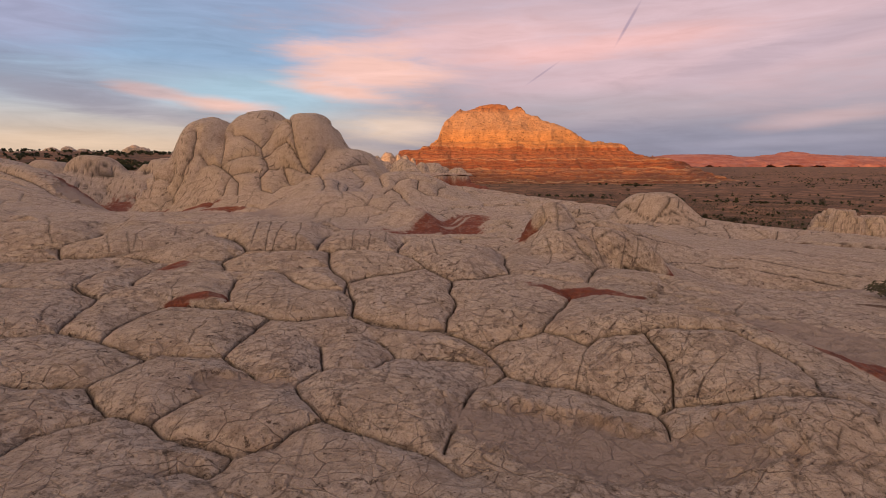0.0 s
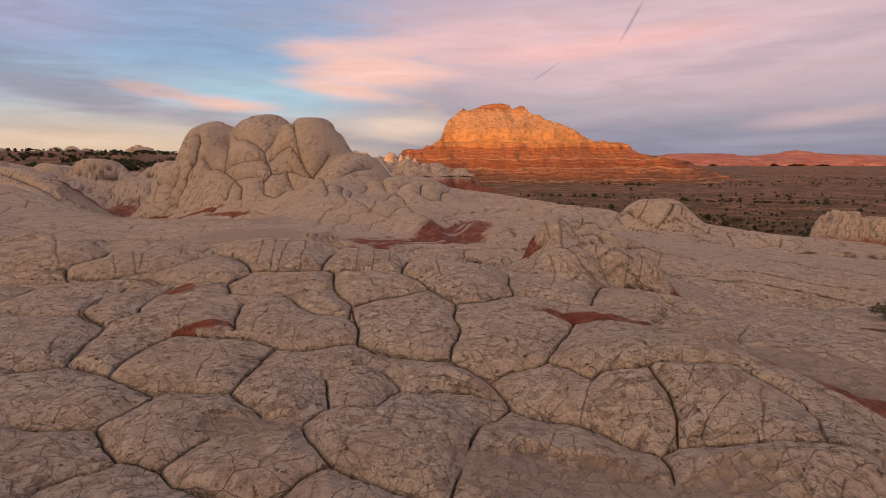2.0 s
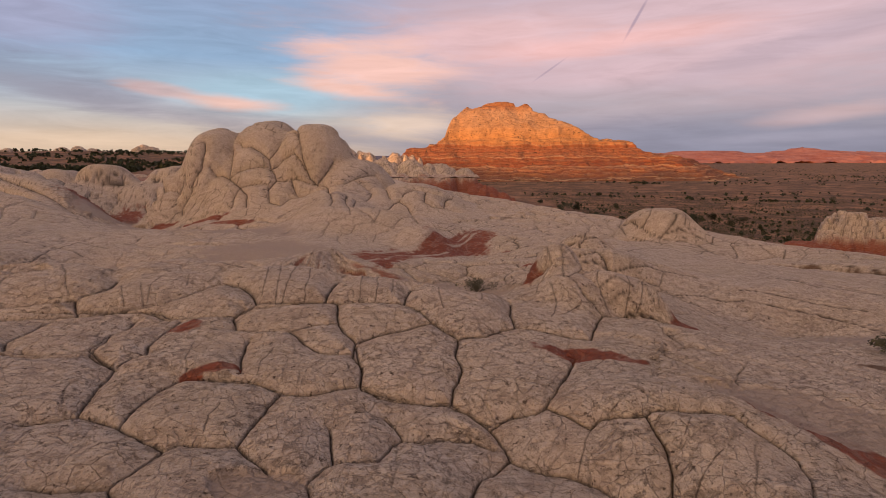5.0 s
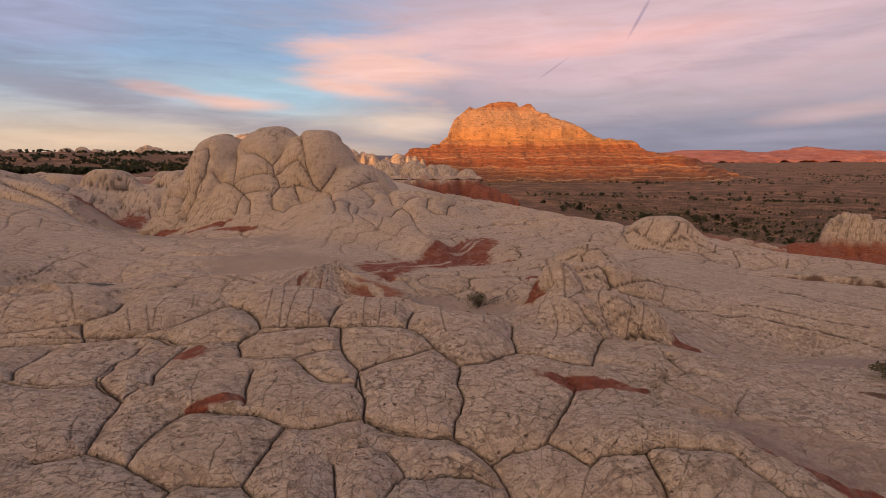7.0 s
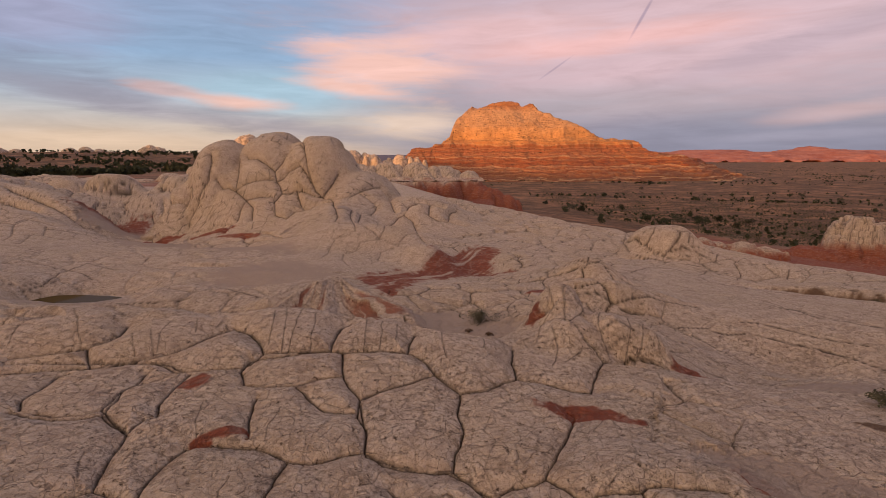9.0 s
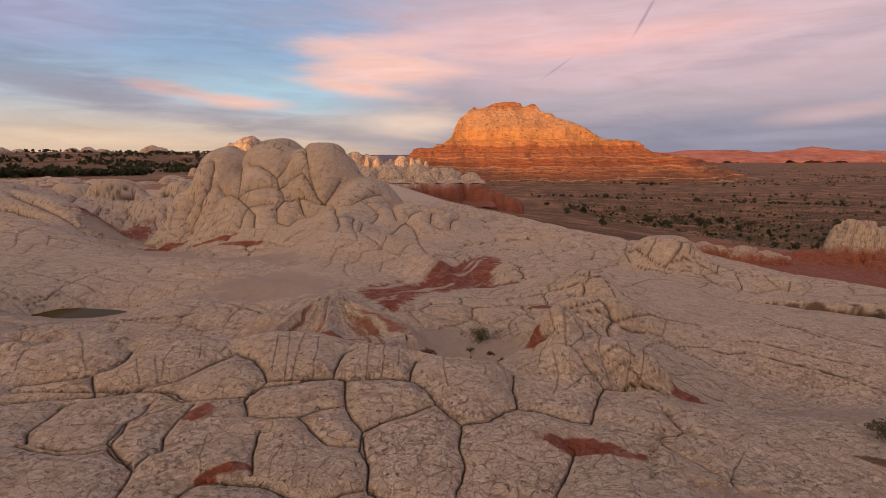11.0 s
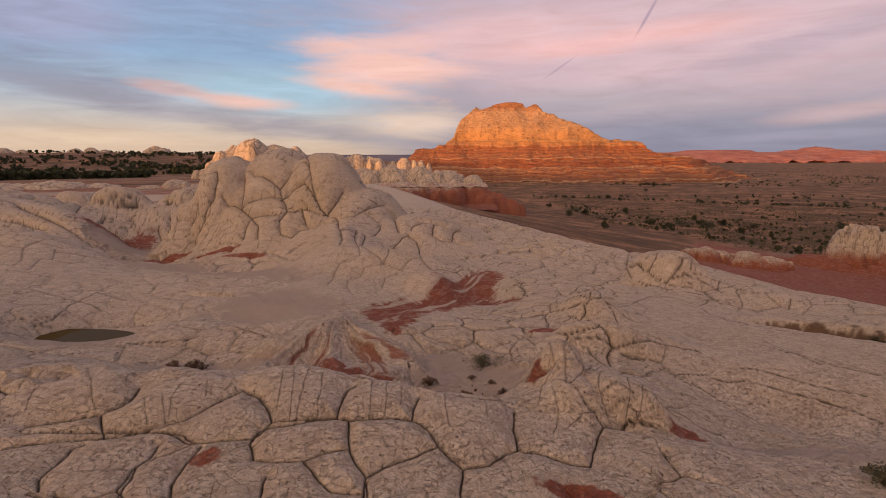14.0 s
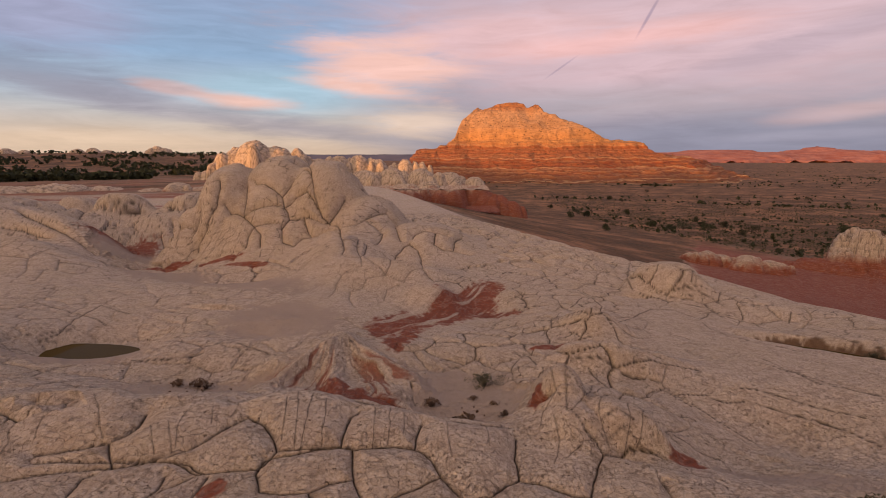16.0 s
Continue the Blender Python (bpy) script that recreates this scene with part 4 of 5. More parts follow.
LINES = LINES.reshape(GX.shape)
LONG = np.full(GX.size, 9.0)
LONG[flat_idx] = slope_d + 6 * (slope_d > 0.45)
LONG = LONG.reshape(GX.shape)
BORDER = BORDER.reshape(GX.shape)
CELL = np.full(GX.size, -1)
CELL[flat_idx] = first


def slab_lie(x, y, sx, sy, k):
    """Slabs lie like low steps, each with its near edge raised and a tilt of its own."""
    own = (lattice(k, k * 0, 5) - 0.5) * 0.04 + 0.03 * (lattice(k, k * 0, 6) - 0.5) * np.clip(x - sx, -1.3, 1.3)
    return own - 0.035 * np.clip(y - sy, -1.3, 1.3)


def flood(x, y):
    """Which slab a place belongs to: spread from the slabs' middles up to the joints."""
    step, x0, y0, nx, ny = 0.03, -13.0, 2.5, 860, 410
    rx, ry = np.meshgrid(x0 + step * np.arange(nx), y0 + step * np.arange(ny), indexing="ij")
    d = near_lines(rx.ravel(), ry.ravel(), JOINTS, 0.3).reshape(nx, ny)
    lab = np.full((nx, ny), -1)
    for k, (sx, sy) in enumerate(SITES):
        i, j = int((sx - x0) / step), int((sy - y0) / step)
        if 0 <= i < nx and 0 <= j < ny:
            lab[i, j] = k
    for wall in (0.05, -1.0):
        open_ = d > wall
        for it in range(110 if wall > 0 else 12):
            for ax, sh in ((0, 1), (0, -1), (1, 1), (1, -1)):
                got = np.roll(lab, sh, ax)
                take = (lab < 0) & open_ & (got >= 0)
                lab[take] = got[take]
    sx, sy = np.append(SITES[:, 0], 0.0)[lab], np.append(SITES[:, 1], 0.0)[lab]
    lie = slab_lie(rx, ry, sx, sy, lab.astype(float))
    for ax in (0, 1, 0, 1):
        lie = sum(np.roll(lie, k, ax) for k in range(-3, 4)) / 7
    i, j = ((x - x0) / step).astype(int), ((y - y0) / step).astype(int)
    ok = (i >= 0) & (i < nx) & (j >= 0) & (j < ny)
    out, tip = np.full(x.shape, -1), np.zeros(x.shape)
    out[ok] = lab[i[ok], j[ok]]
    tip[ok] = lie[i[ok], j[ok]]
    return out, tip


flooded, tip = flood(jx, jy)
TIP = np.zeros(GX.size)
TIP[flat_idx] = tip
TIP = TIP.reshape(GX.shape)
CELL[flat_idx] = np.where((zone > 0.5) & (flooded >= 0), flooded, first)
CELL = CELL.reshape(GX.shape)


def small_cracks(x, y, size, seed):
    """Distance to the nearest edge of a finer net."""
    x, y = x / size, y / size
    ix, iy = np.floor(x), np.floor(y)
    d1 = np.full(x.shape, 9.0)
    d2 = np.full(x.shape, 9.0)
    for ox in (-1, 0, 1):
        for oy in (-1, 0, 1):
            px = ix + ox + 0.1 + 0.8 * lattice(ix + ox, iy + oy, seed)
            py = iy + oy + 0.1 + 0.8 * lattice(ix + ox, iy + oy, seed + 7)
            d = np.hypot(x - px, y - py)
            d2 = np.minimum(d2, np.maximum(d1, d))
            d1 = np.minimum(d1, d)
    return (d2 - d1) * size * 0.5


FINE = np.full(GX.shape, 9.0)
FINE[rocky] = small_cracks(GX[rocky] + 0.04 * fbm(GX[rocky] * 3, GY[rocky] * 3, 41, 2), GY[rocky] + 0.04 * fbm(GX[rocky] * 3, GY[rocky] * 3, 51, 2), 0.58, 3)
FAR_NET = np.full(GX.shape, 9.0)
back = rocky & (GY > 13)
FAR_NET[back] = small_cracks(GX[back] + 0.25 * fbm(GX[back], GY[back], 43, 3), (GY + 0.6 * GZ)[back] + 0.25 * fbm(GX[back], GY[back], 53, 3), 1.0, 9)
rock_on = smooth(84, 74, RR) * smooth(4, 1, outside(GX, GY)) * smooth(radians(46), radians(44), np.abs(AA))
size_up = 1 + 0.02 * np.maximum(GY, 0)

RAGGED = fbm(GX * 1.3, GY * 1.3, 81, 4) + 0.9 * fbm(GX * 5, GY * 5, 82, 3)


def patches(x, y, spots, ragged=0.35):
    """Ragged patches: x, y, half width, half depth, turn."""
    total = np.zeros(x.shape)
    for cx, cy, rx, ry, turn in spots:
        c, s = math.cos(radians(turn)), math.sin(radians(turn))
        dx, dy = x - cx, y - cy
        q = np.sqrt(((dx * c + dy * s) / rx) ** 2 + ((dy * c - dx * s) / ry) ** 2)
        total = np.maximum(total, smooth(1.1, 0.85, q + ragged * RAGGED))
    return total


RED = [
    (2.65, 9.3, 1.15, 0.28, -18), (-3.8, 8.1, 0.34, 0.14, 20), (-4.15, 7.85, 0.2, 0.16, 0), (-2.6, 15.3, 1.1, 0.9, -20), (-4.3, 16.3, 0.6, 1.2, 20), (-34.0, 51.0, 2.6, 5.5, 10), (-3.4, 15.8, 0.5, 0.9, 0),
    (-2.9, 25.4, 1.5, 2.8, -8), (-2.6, 22.6, 0.7, 1.7, -8), (0.3, 30.5, 1.5, 5.0, -25), (2.4, 29.5, 1.6, 1.0, 0), (6.1, 12.75, 0.5, 0.5, 0),
    (-5.2, 9.75, 0.35, 0.3, 0), (2.35, 14.3, 0.25, 0.5, 0), (-20.8, 43.5, 1.9, 0.6, 0), (-26.0, 44.6, 2.3, 0.6, 15), (-17.5, 41.5, 2.2, 0.5, -10),
    (5.4, 6.4, 0.35, 0.9, 30), (4.6, 7.3, 0.25, 0.4, 0), (-6.9, 17.9, 0.3, 0.3, 0), (4.2, 21.4, 1.3, 0.4, 10),
]
SAND = [
    (0.4, 16.9, 2.2, 2.9, 10), (1.6, 4.6, 1.7, 0.6, -10), (-24.0, 39.0, 6.0, 3.2, -25), (-14.5, 33.0, 5.0, 2.2, -15), (-16.4, 20.1, 3.2, 1.7, 8),
    (-9.5, 17.5, 3.0, 1.2, 0), (5.6, 7.4, 1.5, 0.8, -25), (8.8, 12.3, 2.2, 0.7, -25), (-31.5, 47.5, 3.0, 4.0, 0), (-9.0, 25.0, 3.0, 3.5, 20), (-2.2, 5.4, 0.6, 0.3, 0),
]
out_m = outside(GX, GY)
red_mask = patches(GX, GY, RED)
# red slickrock lies below the rim, on the open side and behind the hollows
red_mask = np.maximum(red_mask, smooth(3, 6, out_m) * smooth(100, 66, out_m + 14 * fbm(GX / 12, GY / 12, 91)) * smooth(0.41, 0.47, GX / np.maximum(GY, 1.0) + 0.05 * fbm(GX / 6, GY / 6, 94)) * smooth(0, 8, GX - 22))
red_mask = np.maximum(red_mask, 0.9 * smooth(-0.1, 0.2, fbm(GX / 14, GY / 9, 95)) * smooth(86, 96, RR) * smooth(330, 200, RR) * (AA < radians(-20)))
sand_mask = patches(GX, GY, SAND) * 0.85
soil_mask = smooth(62, 90, out_m + 12 * fbm(GX / 10, GY / 10, 92) + 75 * smooth(0.47, 0.41, GX / np.maximum(GY, 1.0) + 0.05 * fbm(GX / 6, GY / 6, 94)) * smooth(2, 5, out_m))
soil_mask = np.maximum(soil_mask, (1 - 0.6 * red_mask * (AA < radians(-20))) * smooth(150, 230, RR + 30 * fbm(GX / 25, GY / 25, 93) + 60 * (AA < radians(-22))))
soil_mask = np.maximum(soil_mask, 0.9 * patches(GX, GY, [(18.5, 23.6, 3.3, 0.95, -33), (8.4, 9.3, 0.6, 0.25, -30)]))
sandy = sand_mask / 0.85
relief_soft = 1 - 0.85 * sandy

# the slope towards the rim on the open side, and the low ground on the other, are smoother than the rest
worn = smooth(4.8, 7.0, GX - 0.25 * (GY - 12)) * smooth(40, 34, GY + 0.4 * GX)
worn = np.maximum(worn, 0.6 * smooth(-4.5, -6.5, GX - 0.1 * GY) * smooth(15, 17, GY) * smooth(40, 32, GY))
worn = worn * smooth(-2.0, -6.0, out_m)
folded = patches(GX, GY, [(-4.0, 18.2, 2.6, 2.9, 0)], 0.2)
swale = patches(GX, GY, [(-0.5, 28.5, 2.8, 6.5, -28)], 0.2)
soft_zone = np.maximum(folded, swale)
high = smooth(36, 46, GY)
low_part = smooth(26, 16, GY)
brow_part = smooth(9.6, 11.5, GY) * smooth(15.0, 14.0, GY) * smooth(2.2, 1.0, GX)
pillow = np.clip(BORDER / (0.5 * size_up * (1 + 0.5 * brow_part)), 0, 1)
bulge = (0.065 + 0.055 * low_part + 0.13 * high + 0.10 * brow_part) * size_up * (1 - (1 - pillow) ** 2.4)
pillow_h = bulge * (1 - 0.8 * worn) * (1 - 0.9 * soft_zone)
wide = np.where(RR < 20, 0.0015 * RR, 0.030 + 0.0005 * (RR - 20))
fade = 1 - (1 - ZONE) * 0.4 * smooth(0.15, -0.25, fbm(GX / (1.3 * size_up), GY / (1.3 * size_up), 111, 2))
crack_d = (0.06 - 0.05 * worn) * (1 + 0.012 * np.maximum(GY, 0)) * np.exp(-(BORDER / wide) ** 2) * (1 - soft_zone) * fade
crack_d = crack_d + 0.012 * np.exp(-(LINES / (0.7 * wide)) ** 2) + 0.045 * np.exp(-(LONG / wide) ** 2)
cell_y = np.concatenate([SITES[:, 1], [0.0]])[CELL]
cell_x = np.concatenate([SITES[:, 0], [0.0]])[CELL]
loose = slab_lie(GX, GY, cell_x, cell_y, CELL.astype(float)) * smooth(0.04, 0.16, BORDER) * smooth(30, 22, GY) * (1 - 0.6 * worn)
tilt = TIP * ZONE + loose * smooth(0.35, 0.0, ZONE)
hair = np.exp(-(FINE / (0.009 * size_up)) ** 2) * smooth(-0.4, 0.3, fbm(GX * 0.7, GY * 0.7, 97)) * (1 - soft_zone) * smooth(26, 18, GY)
far_hair = np.exp(-(FAR_NET / (0.5 * wide)) ** 2) * smooth(13, 17, GY) * smooth(-0.35, 0.2, fbm(GX / 2, GY / 2, 98)) * (1 - soft_zone) * (1 - 0.8 * worn)
relief = (pillow_h - crack_d - 0.024 * far_hair + tilt * (1 - soft_zone) - 0.012 * hair) * relief_soft
# bedding laid bare as fine ribs in the fold and the swale
fan = np.arctan2(GX + 5.0, 20.9 - GY) + 0.12 * fbm(GX * 0.9, GY * 0.9, 55, 3)
rib1 = fbm(fan * 24, np.hypot(GX + 5.0, GY - 20.9) * 0.35, 57, 4) * folded
across, along = GX * 0.88 - GY * 0.47, GX * 0.47 + GY * 0.88
rib2 = fbm(across * 2.4 + 0.8 * fbm(GX * 0.5, GY * 0.5, 59, 2), along * 0.22, 56, 4) * swale
relief = relief + 0.10 * rib1 + 0.10 * rib2
relief = relief + 0.035 * fbm(GX * 1.7, GY * 1.7, 61, 4) + 0.009 * fbm(GX * 14, GY * 14, 71, 3) + 0.006 * fbm(GX * 40, GY * 40, 73, 2)
relief = relief + 0.05 * sandy * fbm(GX * 0.7, GY * 0.7, 121, 3)
relief = relief * rock_on
# where cracks are coloured dark, for their dirt and their painted-in shade
joint_shade_dirt = np.exp(-(BORDER / (1.1 * wide)) ** 2) * (1 - soft_zone) * (1 - 0.8 * worn) * fade
joint_shade_dirt = np.maximum(joint_shade_dirt, np.maximum(0.65 * np.exp(-(LINES / (0.75 * wide)) ** 2), 0.9 * np.exp(-(LONG / wide) ** 2)))
joint_shade_dirt = np.maximum(joint_shade_dirt, np.maximum(0.35 * hair, 0.85 * far_hair)) * rock_on * relief_soft
red_mask = np.maximum(red_mask * (1 - 0.85 * swale * smooth(0.03, 0.2, rib2)), 0.85 * folded * smooth(0.05, 0.25, -rib1) * smooth(-0.35, 0.1, fbm(GX * 0.5, GY * 0.5, 58) + 0.25 * (18.6 - GY)))

# push the relief out along the slope's own normal
up_r = np.gradient(GZ, radii, axis=0)
up_a = np.gradient(GZ, angles, axis=1) / RR
dzx, dzy = up_r * np.sin(AA) + up_a * np.cos(AA), up_r * np.cos(AA) - up_a * np.sin(AA)
ln = np.sqrt(1 + dzx ** 2 + dzy ** 2)
PX, PY, PZ = GX - relief * dzx / ln, GY - relief * dzy / ln, GZ + relief / ln

def sheet(name, faces, material, parent=None):
    """A mesh of its own out of some of the land's faces."""
    used, inv = np.unique(faces, return_inverse=True)
    me = bpy.data.meshes.new(name)
    me.vertices.add(len(used))
    me.vertices.foreach_set("co", np.stack([PX.ravel()[used], PY.ravel()[used], PZ.ravel()[used]], 1).astype(np.float32).ravel())
    me.loops.add(faces.size)
    me.loops.foreach_set("vertex_index", inv.ravel().astype(np.int32))
    me.polygons.add(len(faces))
    me.polygons.foreach_set("loop_start", np.arange(0, faces.size, 4, dtype=np.int32))
    me.update(calc_edges=True)
    me.polygons.foreach_set("use_smooth", np.ones(len(faces), bool))
    for label, field in (("red", red_mask), ("sand", sand_mask), ("soil", soil_mask), ("joint", joint_shade_dirt)):
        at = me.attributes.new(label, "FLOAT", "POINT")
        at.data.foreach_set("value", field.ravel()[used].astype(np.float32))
    me.normals_split_custom_set_from_vertices(NORMALS[used])
    me.materials.append(material)
    ob = new(name, me)
    if parent:
        ob.parent = parent
    return ob


def grid_normals():
    d0 = [np.gradient(p, axis=0) for p in (PX, PY, PZ)]
    d1 = [np.gradient(p, axis=1) for p in (PX, PY, PZ)]
    n = np.stack([d1[1] * d0[2] - d1[2] * d0[1], d1[2] * d0[0] - d1[0] * d0[2], d1[0] * d0[1] - d1[1] * d0[0]], -1)
    n /= np.linalg.norm(n, axis=-1, keepdims=True) + 1e-12
    return n.reshape(-1, 3)


NORMALS = grid_normals()
rows, cols = GX.shape
idx = np.arange(rows * cols).reshape(rows, cols)
QUADS = np.stack([idx[:-1, :-1], idx[:-1, 1:], idx[1:, 1:], idx[1:, :-1]], -1).reshape(-1, 4)
ground_cells = CELL[:-1, :-1].ravel()
apart = (np.abs(SITES[:, 0]) < 12) & (SITES[:, 1] > 2.5) & (SITES[:, 1] < 15)
piece_ids = np.flatnonzero(apart)
is_piece = np.zeros(len(SITES) + 1, bool)
is_piece[piece_ids] = True
in_piece = is_piece[ground_cells]
ground = sheet("ground", QUADS[~in_piece], ground_material)
tagged(ground, "pale cracked sandstone running out to a brown shrubby plain", "ground", kind="structure")
piece_quads, piece_cells = QUADS[in_piece], ground_cells[in_piece]
order = np.argsort(piece_cells, kind="stable")
piece_quads, piece_cells = piece_quads[order], piece_cells[order]
starts = np.flatnonzero(np.r_[True, piece_cells[1:] != piece_cells[:-1]])
for i0, i1 in zip(starts, np.r_[starts[1:], len(piece_cells)]):
    sheet("rock_slab", piece_quads[i0:i1], ground_material, ground)


# ---------------------------------------------------------------- butte and far mesas
def height_block(name, outline, cx, cy, depth, base, steps, material, label, category, nx=260, ny=120, rough=6.0, seed=1, front=0.75):
    """A hill of layered rock whose skyline follows the outline (x, z)."""
    xs = np.linspace(outline[0][0], outline[-1][0], nx)
    ys = np.linspace(-depth * front, depth * (1 - front), ny)
    X, Y = np.meshgrid(xs, ys, indexing="ij")
    top = np.interp(X, [p[0] for p in outline], [p[1] for p in outline]) - base
    Xn = X + rough * fbm(X / 40, Y / 40, seed + 3, 3)
    d = np.where(Y < 0, -Y / (depth * front), Y / (depth * (1 - front)))
    d = d * (1 + 0.25 * fbm(Xn / 45, Y / 30, seed, 4))
    h = np.clip(1 - d, 0, 1) ** 0.9
    z = top * h
    z = z + rough * 0.4 * fbm(X / 18, Y / 18, seed + 9, 4) * smooth(0, 15, z)
    if steps:
        q = z / steps
        fl = np.floor(q)
        z = (fl + smooth(0.25, 0.75, q - fl)) * steps * 0.6 + z * 0.4
    Z = base + np.where(h > 0, z, -12)
    me = bpy.data.meshes.new(name)
    n = nx * ny
    ix = np.arange(n).reshape(nx, ny)
    q = np.stack([ix[:-1, :-1], ix[1:, :-1], ix[1:, 1:], ix[:-1, 1:]], -1).reshape(-1, 4)
    me.from_pydata(np.stack([X + cx, Y + cy, Z], -1).reshape(-1, 3).tolist(), [], q.tolist())
    me.polygons.foreach_set("use_smooth", np.ones(len(me.polygons), bool))
    me.materials.append(material)
    ob = new(name, me)
    return tagged(ob, label, category)


BUTTE = [(-165, -30), (-150, -7), (-141, 5), (-134, 16), (-126, 18), (-120, 15), (-112, 16), (-92, 24), (-82, 32), (-78, 45), (-72, 57), (-62, 65), (-55, 72), (-50, 78), (-41, 75), (-30, 77), (-20, 82), (-8, 84), (5, 85), (18, 83), (23, 76), (30, 78), (35, 81), (41, 79), (46, 70), (54, 66), (63, 65), (70, 59), (81, 56), (98, 50), (120, 37), (143, 25), (148, 29), (157, 29), (165, 24), (171, 29), (180, 29), (186, 23), (191, 15), (215, 4), (232, 4), (240, 8), (248, 4), (261, 1), (287, -1), (304, -4), (315, -12), (345, -30)]


def build_butte(cx, cy, nx=430, ny=260):
    """Red ledges at the foot, a cliff band, a long pale slope and a knobbly cap, each a part."""
    xs, ys = np.linspace(-190, 360, nx), np.linspace(-235, 110, ny)
    X, Y = np.meshgrid(xs, ys, indexing="ij")
    g = surface(X + cx, Y + cy)
    Xw = X + 5 * fbm(X / 22, Y / 22, 301, 4)
    top = np.interp(Xw * 0.35 + X * 0.65, [p[0] for p in BUTTE], [p[1] for p in BUTTE])
    run = np.where(Y < 0, -Y, Y * 1.3) + 13 * fbm(X / 60, Y / 70, 305, 5) + 3.5 * fbm(X / 12, Y / 16, 306, 3)
    side = smooth(60, 200, X)
    run = run + 30 * side + 120 * smooth(225, 330, X)
    gully = 9 * np.abs(fbm(X / 30, Y / 90, 317, 4)) * smooth(60, 100, run)
    level = np.interp(run + gully, (-20, 6, 12, 52, 56, 74, 78, 105, 140, 185, 240), (97, 88, 78, 44, 30, 24, 16, 6, -6, -18, -29))
    Z = np.minimum(level, top + 1.2 * fbm(X / 7, Y / 7, 309, 3) + 0.05 * np.minimum(run, 0))
    rise = 4.0 * fbm(X / 55, Y / 55, 313, 3)
    q = (Z + rise) / 5.0
    ledge = (np.floor(q) + smooth(0.3, 0.75, q - np.floor(q))) * 5.0 - rise
    Z = np.where(Z < 30, 0.25 * Z + 0.75 * ledge, 0.8 * Z + 0.2 * ledge)
    Z = Z + 1.3 * fbm(X / 5, (Y + Z) / 5, 310, 3) + 1.8 * fbm(X / 15, (Y + Z) / 15, 311, 3)
    Z = np.maximum(Z, g - 2.5)
    P = np.stack([X + cx, Y + cy, Z], -1).reshape(-1, 3)
    ix = np.arange(nx * ny).reshape(nx, ny)
    quads = np.stack([ix[:-1, :-1], ix[1:, :-1], ix[1:, 1:], ix[:-1, 1:]], -1).reshape(-1, 4)
    quads = quads[(Z > g - 2.0).ravel()[quads].any(1)]
    mid = P[quads, 2].mean(1)
    butte = new("butte")
    tagged(butte, "orange and cream layered sandstone butte lit by low sun", "butte")
    for name, lo, hi in (("ledge_foot", -60, 24), ("cliff_band", 24, 45), ("upper_slope", 45, 75), ("cap", 75, 200)):
        q = quads[(mid >= lo) & (mid < hi)]
        used, inv = np.unique(q, return_inverse=True)
        me = bpy.data.meshes.new(name)
        me.from_pydata(P[used].tolist(), [], inv.reshape(-1, 4).tolist())
        me.polygons.foreach_set("use_smooth", np.ones(len(me.polygons), bool))
        me.materials.append(butte_material)
        new(name, me).parent = butte
    return butte


build_butte(75, 800)
MESA = [(-500, -60), (-400, 12), (-200, 22), (0, 26), (100, 30), (250, 42), (400, 46), (550, 40), (650, 30), (760, 30), (880, 42), (960, 60), (1020, 62), (1100, 48), (1250, 36), (1500, 32), (1900, 20), (2100, -60)]
height_block("red_mesa", MESA, 1250, 3400, 900, -30, 14.0, mesa_material, "far red sandstone mesa in evening sun", "mesa", 200, 50, 10.0, 5)
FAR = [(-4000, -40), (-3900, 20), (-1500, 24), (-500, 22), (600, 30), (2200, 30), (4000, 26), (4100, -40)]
height_block("far_plateau", FAR, 0, 4600, 500, -40, 0, haze_blue_material, "low plateau on the horizon, coloured blue for distance haze", "plateau", 120, 30, 10.0, 8)


